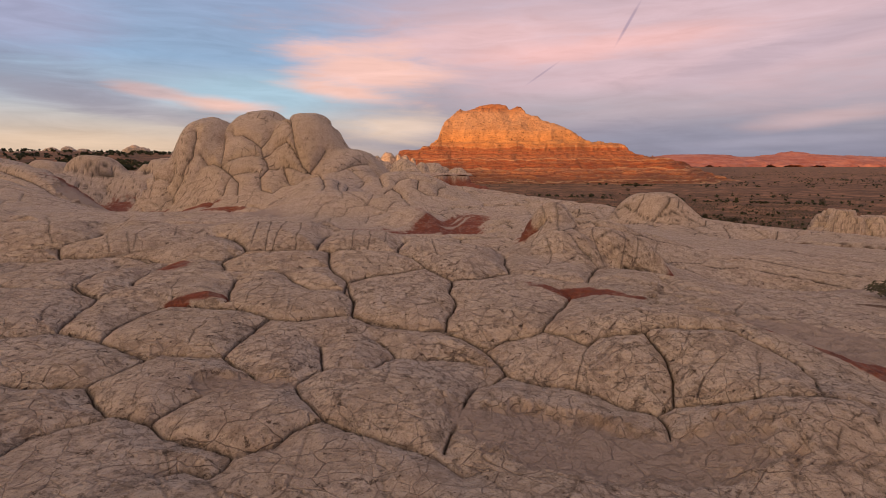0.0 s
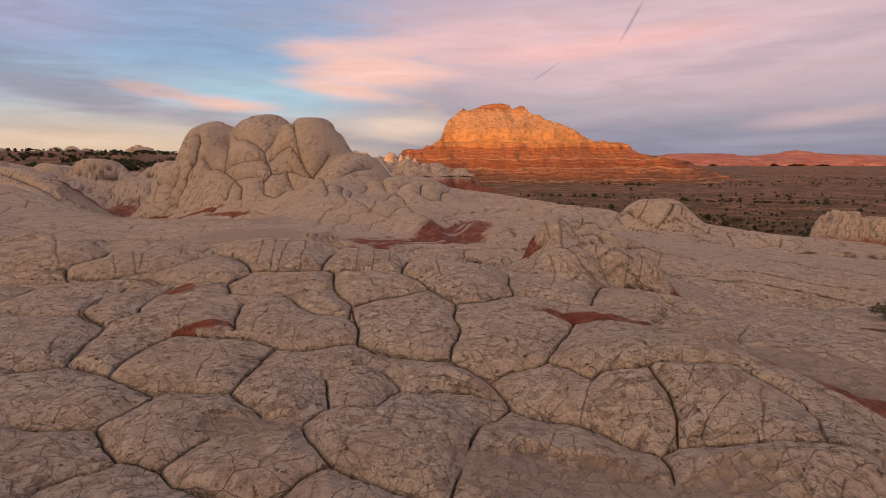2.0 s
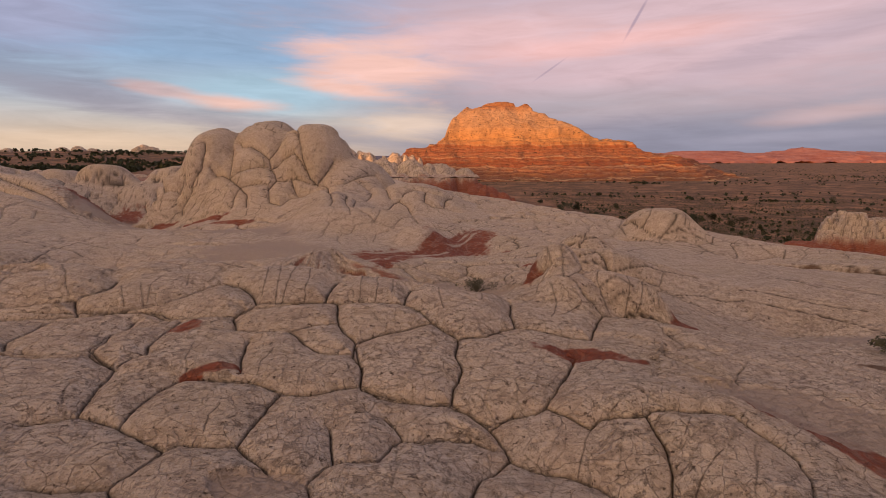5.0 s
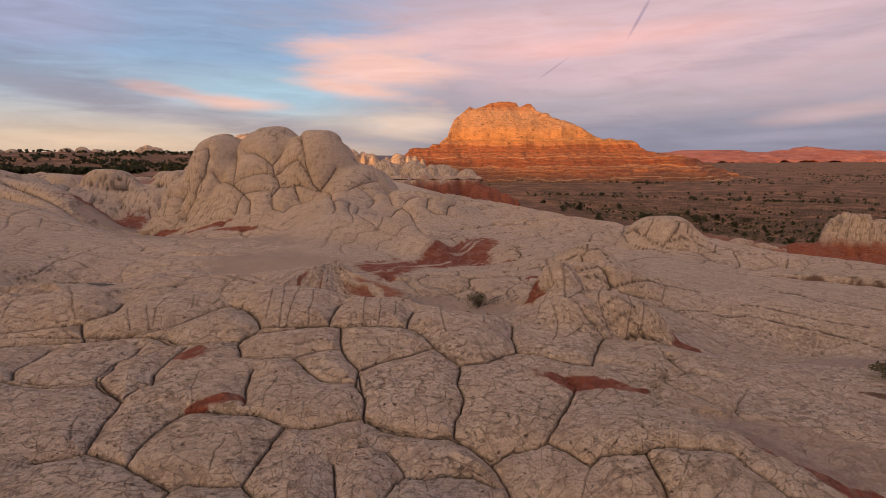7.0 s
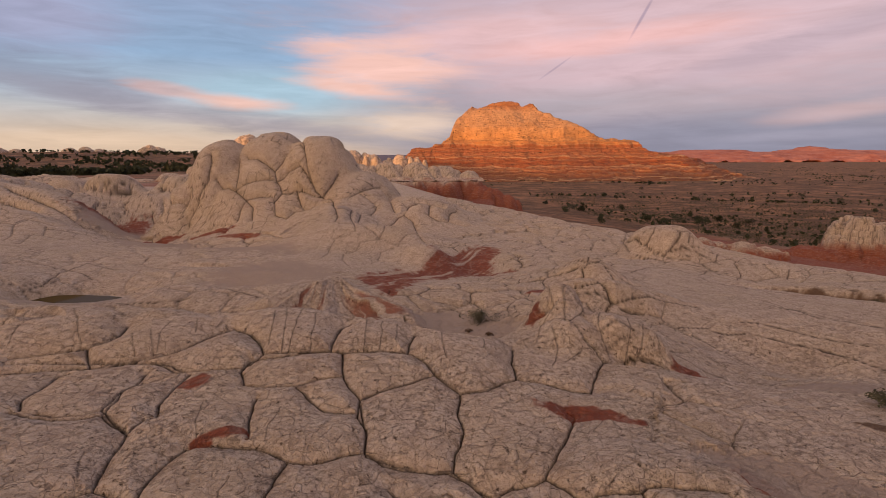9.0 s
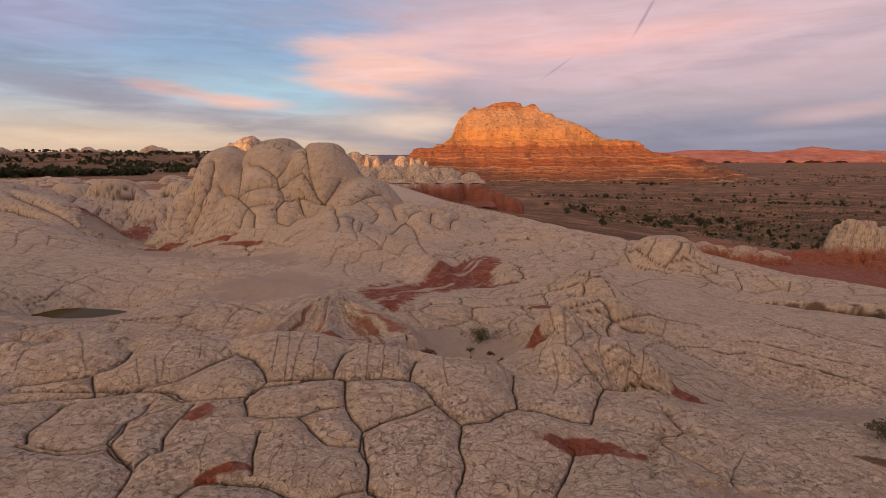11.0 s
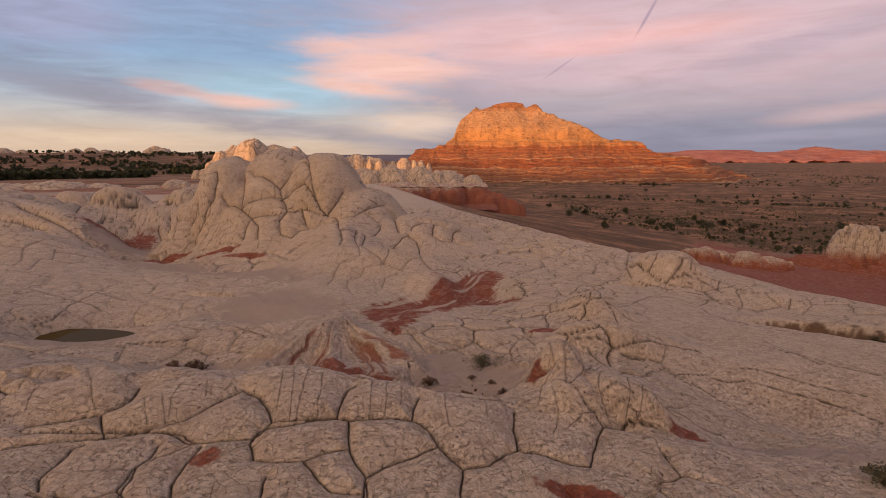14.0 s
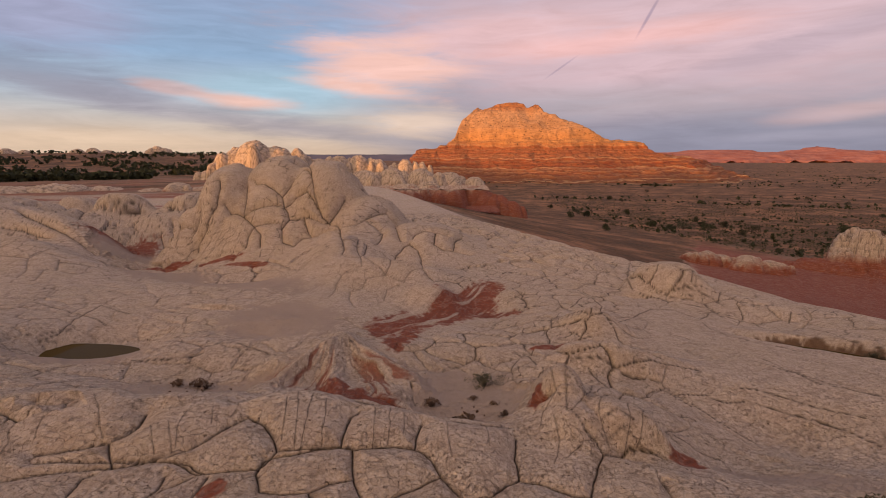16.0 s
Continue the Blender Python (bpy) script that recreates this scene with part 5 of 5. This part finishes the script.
# ---------------------------------------------------------------- outcrops
def rock_group(name, lobes, label, category, cell=3.0, red_top=-99.0, red_span=3.0, seed=1, soil=0.0, step=0.0):
    """Rounded rock lobes grown together: x, y, radius, top height each."""
    rng = random.Random(seed)
    lobes = list(lobes)
    for lx, ly, lr, lt in tuple(lobes):
        for _ in range(4):
            a, r = rng.uniform(0, math.tau), lr * rng.uniform(0.35, 0.6)
            lobes.append((lx + 0.95 * lr * math.cos(a), ly + 0.8 * lr * math.sin(a), r, lt - lr * rng.uniform(0.05, 0.45)))
    L = np.array(lobes)
    x0, x1 = (L[:, 0] - 1.3 * L[:, 2]).min(), (L[:, 0] + 1.3 * L[:, 2]).max()
    y0, y1 = (L[:, 1] - 1.3 * L[:, 2]).min(), (L[:, 1] + 1.3 * L[:, 2]).max()
    nx, ny = int(min(230, max(60, (x1 - x0) / L[:, 2].min() * 22))), int(min(110, max(60, (y1 - y0) / L[:, 2].min() * 26)))
    X, Y = np.meshgrid(np.linspace(x0, x1, nx), np.linspace(y0, y1, ny), indexing="ij")
    g = surface(X, Y)
    r0 = L[:, 2].mean()
    Xn, Yn = X + 0.16 * r0 * fbm(X / r0, Y / r0, seed, 3), Y + 0.16 * r0 * fbm(X / r0, Y / r0, seed + 5, 3)
    Z = np.full(X.shape, -1e3)
    for lx, ly, lr, lt in lobes:
        base = float(surface(lx + lr * np.array([0, 1, -1, 0, 0]), ly + lr * np.array([0, 0, 0, 1, -1])).min()) - 1.0
        q = np.hypot(Xn - lx, Yn - ly) / (lr * 1.15)
        Z = np.maximum(Z, base + (lt - base) * np.where(q < 1, np.clip(1 - q ** 2.4, 0, 1) ** 0.62, -0.5))
    b = small_cracks(Xn, Yn + 0.6 * Z, cell, seed)
    b = np.minimum(b, 1.4 * small_cracks(Xn + 3.1, Yn + 0.9 * Z, 0.45 * cell, seed + 4))
    Z = Z + 0.10 * cell * (np.clip(b / (0.16 * cell), 0, 1) ** 0.5 - 1) + 0.13 * r0 * fbm(X / (0.6 * r0), (Y + 0.4 * Z) / (0.6 * r0), seed + 2, 4)
    if step:
        Z = Z + 0.35 * step * np.sin(Z / step * 6.283)
    Z = np.maximum(Z, g - 1.5)
    me = bpy.data.meshes.new(name)
    ix = np.arange(nx * ny).reshape(nx, ny)
    q = np.stack([ix[:-1, :-1], ix[1:, :-1], ix[1:, 1:], ix[:-1, 1:]], -1).reshape(-1, 4)
    keep = (Z > g - 1.2).ravel()[q].any(1)
    used, inv = np.unique(q[keep], return_inverse=True)
    me.from_pydata(np.stack([X, Y, Z], -1).reshape(-1, 3)[used].tolist(), [], inv.reshape(-1, 4).tolist())
    me.polygons.foreach_set("use_smooth", np.ones(len(me.polygons), bool))
    red = smooth(red_top + red_span, red_top, Z + red_span * 0.6 * fbm(X / r0 * 2, Y / r0 * 2, seed + 7))
    # outcrop cracks get the same dirt and painted shade
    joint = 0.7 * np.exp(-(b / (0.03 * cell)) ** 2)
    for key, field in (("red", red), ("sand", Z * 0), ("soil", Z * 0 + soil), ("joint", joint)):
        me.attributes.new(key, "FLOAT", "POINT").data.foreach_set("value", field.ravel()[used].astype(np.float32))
    me.materials.append(ground_material)
    return tagged(new(name, me), label, category)


rock_group("rock_dome", [(-79, 200, 8, 13.6), (-71, 203, 8, 11.5), (-86, 199, 6, 10.2), (-92, 198, 5, 6.0), (-96, 197, 4, 2.5), (-63, 204, 6, 9.0)],
           "pale rounded sandstone dome catching orange evening sun", "rock", 5.0, seed=11)
rock_group("rock_dome", [(-60, 222, 6, 6.5), (-52, 224, 6.5, 7.8), (-44, 226, 6.5, 8.0), (-36, 228, 6, 6.4), (-24, 231, 5, 6.2), (-17, 232, 4, 5.0)],
           "low pale sandstone dome with sunlit crown behind the knob", "rock", 4.5, seed=12)
rock_group("rock_outcrop", [(-34, 184, 7, 2.5), (-24, 186, 7, 3.4), (-14, 187, 7, 3.2), (-4, 189, 7, 2.0), (5, 190, 6, 0.0), (-18, 172, 7, -1.5), (-6, 174, 6, -2.5)],
           "weathered pale sandstone outcrop of many knobs", "rock", 3.0, -5.0, 3.0, seed=13)
rock_group("rock_outcrop", [(-14.5, 149, 5, -0.5), (-9, 150, 5, 0.4), (-3, 151, 4.5, -2.5), (-20, 149, 4.5, -5.0), (1.5, 152, 4, -6.5), (-11, 146, 6, -4.5)],
           "pale sandstone outcrop with an orange red undercut foot", "rock", 3.0, -3.4, 3.0, seed=14)
rock_group("red_rock", [(8, 188, 5, -5), (14, 190, 5, -6.5), (19, 189, 4, -8.5)], "low dark red sandstone knob on the plain", "rock", 2.5, 0.0, 1.0, seed=15)
rock_group("rock_outcrop", [(84.5, 108.5, 5, -7.6), (91, 108, 6.5, -8.8), (99, 107, 8, -9.6), (79.5, 107.5, 3.6, -11.5), (88, 104.5, 6, -12)],
           "cream and orange layered sandstone outcrop above red slickrock", "rock", 3.0, -14.0, 2.0, seed=16, step=1.2)
rock_group("red_rock", [(75, 107, 6, -13.6), (68, 108, 5, -15.2), (82, 101, 8, -15.0), (92, 98, 9, -14.8)], "smooth red layered slickrock mound", "rock", 4.0, 0.0, 1.0, seed=26, step=0.8)
rock_group("rock_outcrop", [(-94, 119, 7, 1.4), (-103, 115, 8, 1.0), (-86, 123, 5, 0.4)],
           "broad pale sandstone swell above red ground", "rock", 4.0, -2.0, 2.0, seed=17)
rock_group("rock_outcrop", [(-71, 118, 3, 0.4), (-66, 120, 3, 1.6), (-61, 121, 2.6, 0.6), (-75, 116, 3, -0.6), (-54, 124, 3, 0.5), (-49, 127, 2.4, -0.4)],
           "row of small red and white sandstone knobs", "rock", 1.6, -1.2, 1.5, seed=18)
rock_group("rock_tower", [(-323, 552, 7, 18.5), (-316, 554, 6, 16.5), (-330, 550, 5, 15)], "square pale rock tower on the juniper hill", "rock", 5.0, seed=19)
rock_group("rock_tower", [(-372, 523, 6, 16.5), (-383, 516, 5, 15.5), (-363, 530, 4.5, 14.5)], "broken pale rock crown on the juniper hill", "rock", 5.0, seed=20)
rock_group("rock_tower", [(-425, 480, 6, 15.5), (-434, 472, 5, 14.5), (-414, 488, 4.5, 14)], "broken pale rock crown on the juniper hill", "rock", 5.0, seed=21)
BOULDERS = [(47, 98, 2.6), (50.5, 99, 2.2), (54, 97, 2.8), (57, 95, 2.4), (52, 94, 2.2), (60, 97, 2.0), (45, 101, 1.6)]
for k, (bx, by, br) in enumerate(BOULDERS):
    bz = float(surface(np.array([bx]), np.array([by]))[0])
    tagged(rock_group("boulder", [(bx, by, br, bz + br * 1.0), (bx + br * 0.7, by + 0.6, br * 0.7, bz + br * 0.6)], "pale weathered boulder on red slickrock", "boulder", 1.2, bz + br * 0.35, br * 0.6, seed=30 + k), group="boulders below the rim")


# ---------------------------------------------------------------- water
def make_water():
    m, nt, bsdf = bare("still_pool_water", 0.04)
    bsdf.inputs["Base Color"].default_value = (0.075, 0.05, 0.017, 1)
    bsdf.inputs["IOR"].default_value = 1.07
    n = noise_node(nt, nt.nodes.new("ShaderNodeNewGeometry").outputs["Position"], 3.0, 3)
    bump(nt, bsdf, n, 0.002, 0.3)
    return m


water_material = make_water()


def pool(x, y, rx, ry, turn, level, label):
    bm = bmesh.new()
    ring = []
    for k in range(40):
        a = k / 40 * math.tau
        w = 1 + 0.08 * math.sin(3 * a + x)
        ring.append(bm.verts.new((rx * w * math.cos(a), ry * w * math.sin(a), 0)))
    bm.faces.new(ring)
    me = bpy.data.meshes.new("pool")
    bm.to_mesh(me)
    bm.free()
    me.materials.append(water_material)
    ob = new("pool", me)
    ob.matrix_world = pose(x, y, level, 0, 0, turn)
    return tagged(ob, label, "water", kind="structure")


pool(-17.3, 21.5, 2.6, 1.35, 8, -1.16, "still dark olive rain pool in a sandstone hollow")
pool(18.3, 23.4, 3.2, 0.9, -33, -1.8, "shallow murky pool in a long rock cleft")
pool(-13.6, 27.2, 1.6, 0.3, -8, float(surface(np.array([-13.6]), np.array([27.2]))[0]) + 0.12, "thin still pool in a rock slot")
pool(10.9, 32.6, 1.1, 0.3, -10, float(surface(np.array([10.9]), np.array([32.6]))[0]) + 0.14, "thin rain pool below a rock dome")


# ---------------------------------------------------------------- plants
def part(name, bm, material, parent, label=""):
    me = bpy.data.meshes.new(name)
    bm.to_mesh(me)
    bm.free()
    me.materials.append(material)
    ob = new(name, me)
    ob.parent = parent
    if label:
        ob["label"] = label
    return ob


def height_at(x, y):
    return float(surface(np.array([float(x)]), np.array([float(y)]))[0])


def stem(bm, path, r0, r1, sides=5):
    rings = []
    for k, p in enumerate(path):
        r = r0 + (r1 - r0) * k / (len(path) - 1)
        rings.append([bm.verts.new((p[0] + r * math.cos(i / sides * math.tau), p[1] + r * math.sin(i / sides * math.tau), p[2])) for i in range(sides)])
    for a, b in zip(rings, rings[1:]):
        for i in range(sides):
            bm.faces.new((a[i], a[(i + 1) % sides], b[(i + 1) % sides], b[i]))


def leaves(bm, rng, centre, radius, count, size):
    for _ in range(count):
        d = Vector((rng.gauss(0, 1), rng.gauss(0, 1), rng.gauss(0, 0.8))).normalized() * radius * (0.55 + 0.45 * rng.random())
        p = Vector(centre) + d
        u = Vector((rng.gauss(0, 1), rng.gauss(0, 1), rng.gauss(0, 1))).normalized()
        v = u.orthogonal().normalized()
        s = size * rng.uniform(0.6, 1.3)
        bm.faces.new([bm.verts.new(p + u * s), bm.verts.new(p + v * s * 0.5), bm.verts.new(p - u * s), bm.verts.new(p - v * s * 0.5)])


def juniper(seed, width, tall, label):
    rng = random.Random(seed)
    tree_ob = new("juniper_tree")
    wood = bmesh.new()
    stem(wood, [(0, 0, -0.3), (0.1, 0.05, tall * 0.3), (0.05, 0.15, tall * 0.65)], 0.22, 0.08, 7)
    crown = bmesh.new()
    for k in range(11):
        a, rr = rng.uniform(0, math.tau), width * 0.5 * math.sqrt(rng.random()) * 0.75
        c = (rr * math.cos(a), rr * math.sin(a), tall * rng.uniform(0.28, 0.85) * (1 - 0.35 * rr / width))
        stem(wood, [(0, 0, tall * 0.12), (c[0] * 0.5, c[1] * 0.5, c[2] * 0.6), c], 0.09, 0.03, 4)
        leaves(crown, rng, c, width * 0.2, 70, 0.17)
    part("trunk", wood, bark_material, tree_ob)
    part("crown", crown, leaf_material, tree_ob)
    return tagged(tree_ob, label, "tree", "junipers on the plain")


def desert_bush(seed, width, tall, label, leafy=1.0, group="bushes in the sand pocket", foliage=brush_material):
    rng = random.Random(seed)
    bush = new("desert_bush")
    twigs, crown = bmesh.new(), bmesh.new()
    for k in range(26):
        a, lean = rng.uniform(0, math.tau), rng.uniform(0.15, 1.0)
        tip = (width * 0.5 * lean * math.cos(a), width * 0.42 * lean * math.sin(a), tall * (1.05 - 0.6 * lean) * rng.uniform(0.7, 1.1))
        mid = (tip[0] * 0.4, tip[1] * 0.4, tip[2] * 0.6)
        stem(twigs, [(0, 0, -0.04), mid, tip], 0.012, 0.004, 4)
        leaves(crown, rng, tip, width * 0.1, int(34 * leafy), 0.028)
        leaves(crown, rng, mid, width * 0.09, int(12 * leafy), 0.026)
    part("twigs", twigs, bark_material, bush)
    part("foliage", crown, foliage, bush)
    return tagged(bush, label, "bush", group)


bush_ob = desert_bush(3, 1.5, 0.5, "grey green desert bush rooted in the sand pocket")
bush_ob.matrix_world = pose(1.0, 18.2, height_at(1.0, 18.2), 0, 0, 15) @ Matrix.Diagonal((1.15, 0.8, 0.95, 1))
small = desert_bush(5, 0.6, 0.3, "small dry brown bush in the sand", 0.45, foliage=dry_brush_material)
SMALL = [(-0.9, 16.4, 1.0), (0.35, 15.5, 1.3), (0.0, 15.4, 1.1), (1.5, 15.7, 0.7), (-0.35, 15.3, 0.6), (1.2, 16.5, 0.5), (0.55, 17.0, 0.6), (-10.6, 18.1, 1.0), (-9.9, 18.2, 1.1), (-9.5, 18.0, 0.9)]
for k, (sx, sy, sc) in enumerate(SMALL):
    m = pose(sx, sy, height_at(sx, sy), 0, 0, 67 * k) @ Matrix.Scale(sc, 4)
    if k == 0:
        small.matrix_world = m
    else:
        copy_thing(small, m)
rim_bush = desert_bush(8, 0.9, 0.4, "dark scrubby bush along a rock cleft", 1.0, "scrub in the rock clefts")
RIM_BUSH = [(9.3, 10.4, 1.1), (16.4, 24.9, 0.8), (17.0, 24.6, 0.9), (17.7, 24.3, 1.0), (18.5, 23.9, 1.0), (19.3, 23.4, 1.1), (20.2, 22.8, 1.1), (21.0, 22.2, 1.0)]
for k, (sx, sy, sc) in enumerate(RIM_BUSH):
    m = pose(sx, sy, height_at(sx, sy), 0, 0, 41 * k) @ Matrix.Scale(sc, 4)
    if k == 0:
        rim_bush.matrix_world = m
    else:
        copy_thing(rim_bush, m)



def stones(name, spots, label):
    """Loose small stones past counting: x, y, spread, how many."""
    rng = random.Random(12)
    bm = bmesh.new()
    for cx, cy, spread, count in spots:
        for _ in range(count):
            x, y = rng.gauss(cx, spread), rng.gauss(cy, spread * 0.7)
            size = rng.uniform(0.015, 0.06)
            made = bmesh.ops.create_icosphere(bm, subdivisions=1, radius=size, matrix=pose(x, y, height_at(x, y) + size * 0.3, rng.uniform(0, 90), rng.uniform(0, 90), 0) @ Matrix.Diagonal((1, rng.uniform(0.6, 1), rng.uniform(0.4, 0.8), 1)))
            for v in made["verts"]:
                v.co += Vector((rng.uniform(-1, 1), rng.uniform(-1, 1), rng.uniform(-1, 1))) * size * 0.2
    me = bpy.data.meshes.new(name)
    bm.to_mesh(me)
    bm.free()
    me.materials.append(stone_material)
    return tagged(new(name, me), label, "stones", kind="stuff")


stone_material = plain_material("dark_ironstone", (0.06, 0.035, 0.025), (0.16, 0.09, 0.06), 8.0, 0.9, 0.01)
stones("loose_stones", [(0.6, 15.6, 0.8, 26), (-9.9, 18.0, 0.7, 30), (-3.9, 8.0, 0.3, 12)], "small dark stones scattered over sand and rock")

TREES = [(20, 244), (59, 261), (77, 207), (104, 192), (115, 206), (52, 300), (46, 163), (87, 203), (78, 192), (110, 244), (103, 223), (114, 226), (88, 275), (49, 231), (28, 231), (22, 362), (11, 651), (59, 241), (115, 373), (157, 216), (222, 278), (246, 386), (95, 199), (199, 537), (167, 470), (353, 619), (255, 661), (250, 342), (254, 386), (111, 387), (60, 378)]
models = [juniper(41, 4.2, 3.2, "dark green rounded juniper on the brown plain"), juniper(42, 5.0, 3.4, "dark green spreading juniper on the brown plain"), juniper(43, 3.2, 2.6, "small dark juniper on the brown plain")]
placed = set()
for k, (tx, ty) in enumerate(TREES):
    m = pose(tx, ty, height_at(tx, ty) - 0.1, 0, 0, 53 * k) @ Matrix.Scale(0.85 + 0.35 * ((k * 7) % 5) / 4, 4)
    kind = k % 3
    if kind in placed:
        copy_thing(models[kind], m)
    else:
        models[kind].matrix_world = m
        placed.add(kind)


def tufts(name, pts, sizes, material, label, category, seed, blades=9):
    """Scrub past counting: each clump a few ragged leaning blades."""
    rng = np.random.RandomState(seed)
    n = len(pts)
    z = surface(pts[:, 0], pts[:, 1])
    base = np.repeat(np.stack([pts[:, 0], pts[:, 1], z], 1), blades, 0)
    s = np.repeat(sizes, blades)
    a = rng.uniform(0, math.tau, n * blades)
    out = rng.uniform(0.1, 0.5, n * blades) * s
    up = rng.uniform(0.15, 0.75, n * blades) * s
    c = base + np.stack([out * np.cos(a), out * np.sin(a), up], 1)
    u = rng.normal(size=(n * blades, 3))
    u /= np.linalg.norm(u, axis=1, keepdims=True)
    v = np.cross(u, rng.normal(size=(n * blades, 3)))
    v /= np.linalg.norm(v, axis=1, keepdims=True)
    h = (s * 0.3)[:, None]
    co = np.stack([c + u * h, c + v * h, c - u * h, c - v * h], 1).reshape(-1, 3)
    me = bpy.data.meshes.new(name)
    me.from_pydata(co.tolist(), [], np.arange(len(co)).reshape(-1, 4).tolist())
    me.materials.append(material)
    return tagged(new(name, me), label, category, kind="stuff")


def scatter(rng, n, r0, r1, a0, a1, keep):
    r = np.sqrt(rng.uniform(r0 ** 2, r1 ** 2, n)) * rng.uniform(0.55, 1.0, n)
    r = np.clip(r, r0, r1)
    a = np.radians(rng.uniform(a0, a1, n))
    p = np.stack([r * np.sin(a), r * np.cos(a)], 1)
    return p[keep(p[:, 0], p[:, 1])]


scrub_rng = np.random.RandomState(77)
low = scatter(scrub_rng, 24000, 110, 520, -12, 50, lambda x, y: (outside(x, y) > 78) & (fbm(x / 18, y / 18, 101) > -0.25))
tufts("sagebrush", low, scrub_rng.uniform(0.22, 0.65, len(low)), brush_material, "grey brown sagebrush scattered over the plain", "sagebrush", 5, 7)
far = scatter(scrub_rng, 3000, 400, 1900, 0, 50, lambda x, y: (fbm(x / 120, y / 120, 102) > -0.05) & ((x - 101) ** 2 / 250 ** 2 + (y - 760) ** 2 / 190 ** 2 > 1))
tufts("far_scrub", far, scrub_rng.uniform(1.0, 2.6, len(far)), leaf_material, "dark scrub and junipers far out on the plain", "scrub", 6, 7)
hill = scatter(scrub_rng, 2600, 250, 700, -52, -14, lambda x, y: fbm(x / 40, y / 40, 103) > -0.1)
tufts("hill_junipers", hill, scrub_rng.uniform(1.6, 3.6, len(hill)), leaf_material, "dense dark junipers covering the low hill", "scrub", 7, 10)
slope = scatter(scrub_rng, 500, 600, 790, -2, 22, lambda x, y: fbm(x / 30, y / 30, 104) > 0.0)
tufts("foot_scrub", slope, scrub_rng.uniform(1.2, 2.8, len(slope)), leaf_material, "dark bushes at the foot of the butte", "scrub", 8, 7)
shrubs = scatter(scrub_rng, 900, 40, 400, -4, 46, lambda x, y: (outside(x, y) > 80) & (y > 95) & (fbm(x / 30, y / 30, 106) > -0.15))
tufts("plain_shrubs", shrubs, scrub_rng.uniform(0.6, 1.5, len(shrubs)), leaf_material, "dark green shrubs dotted over the brown plain", "shrubs", 9, 16)
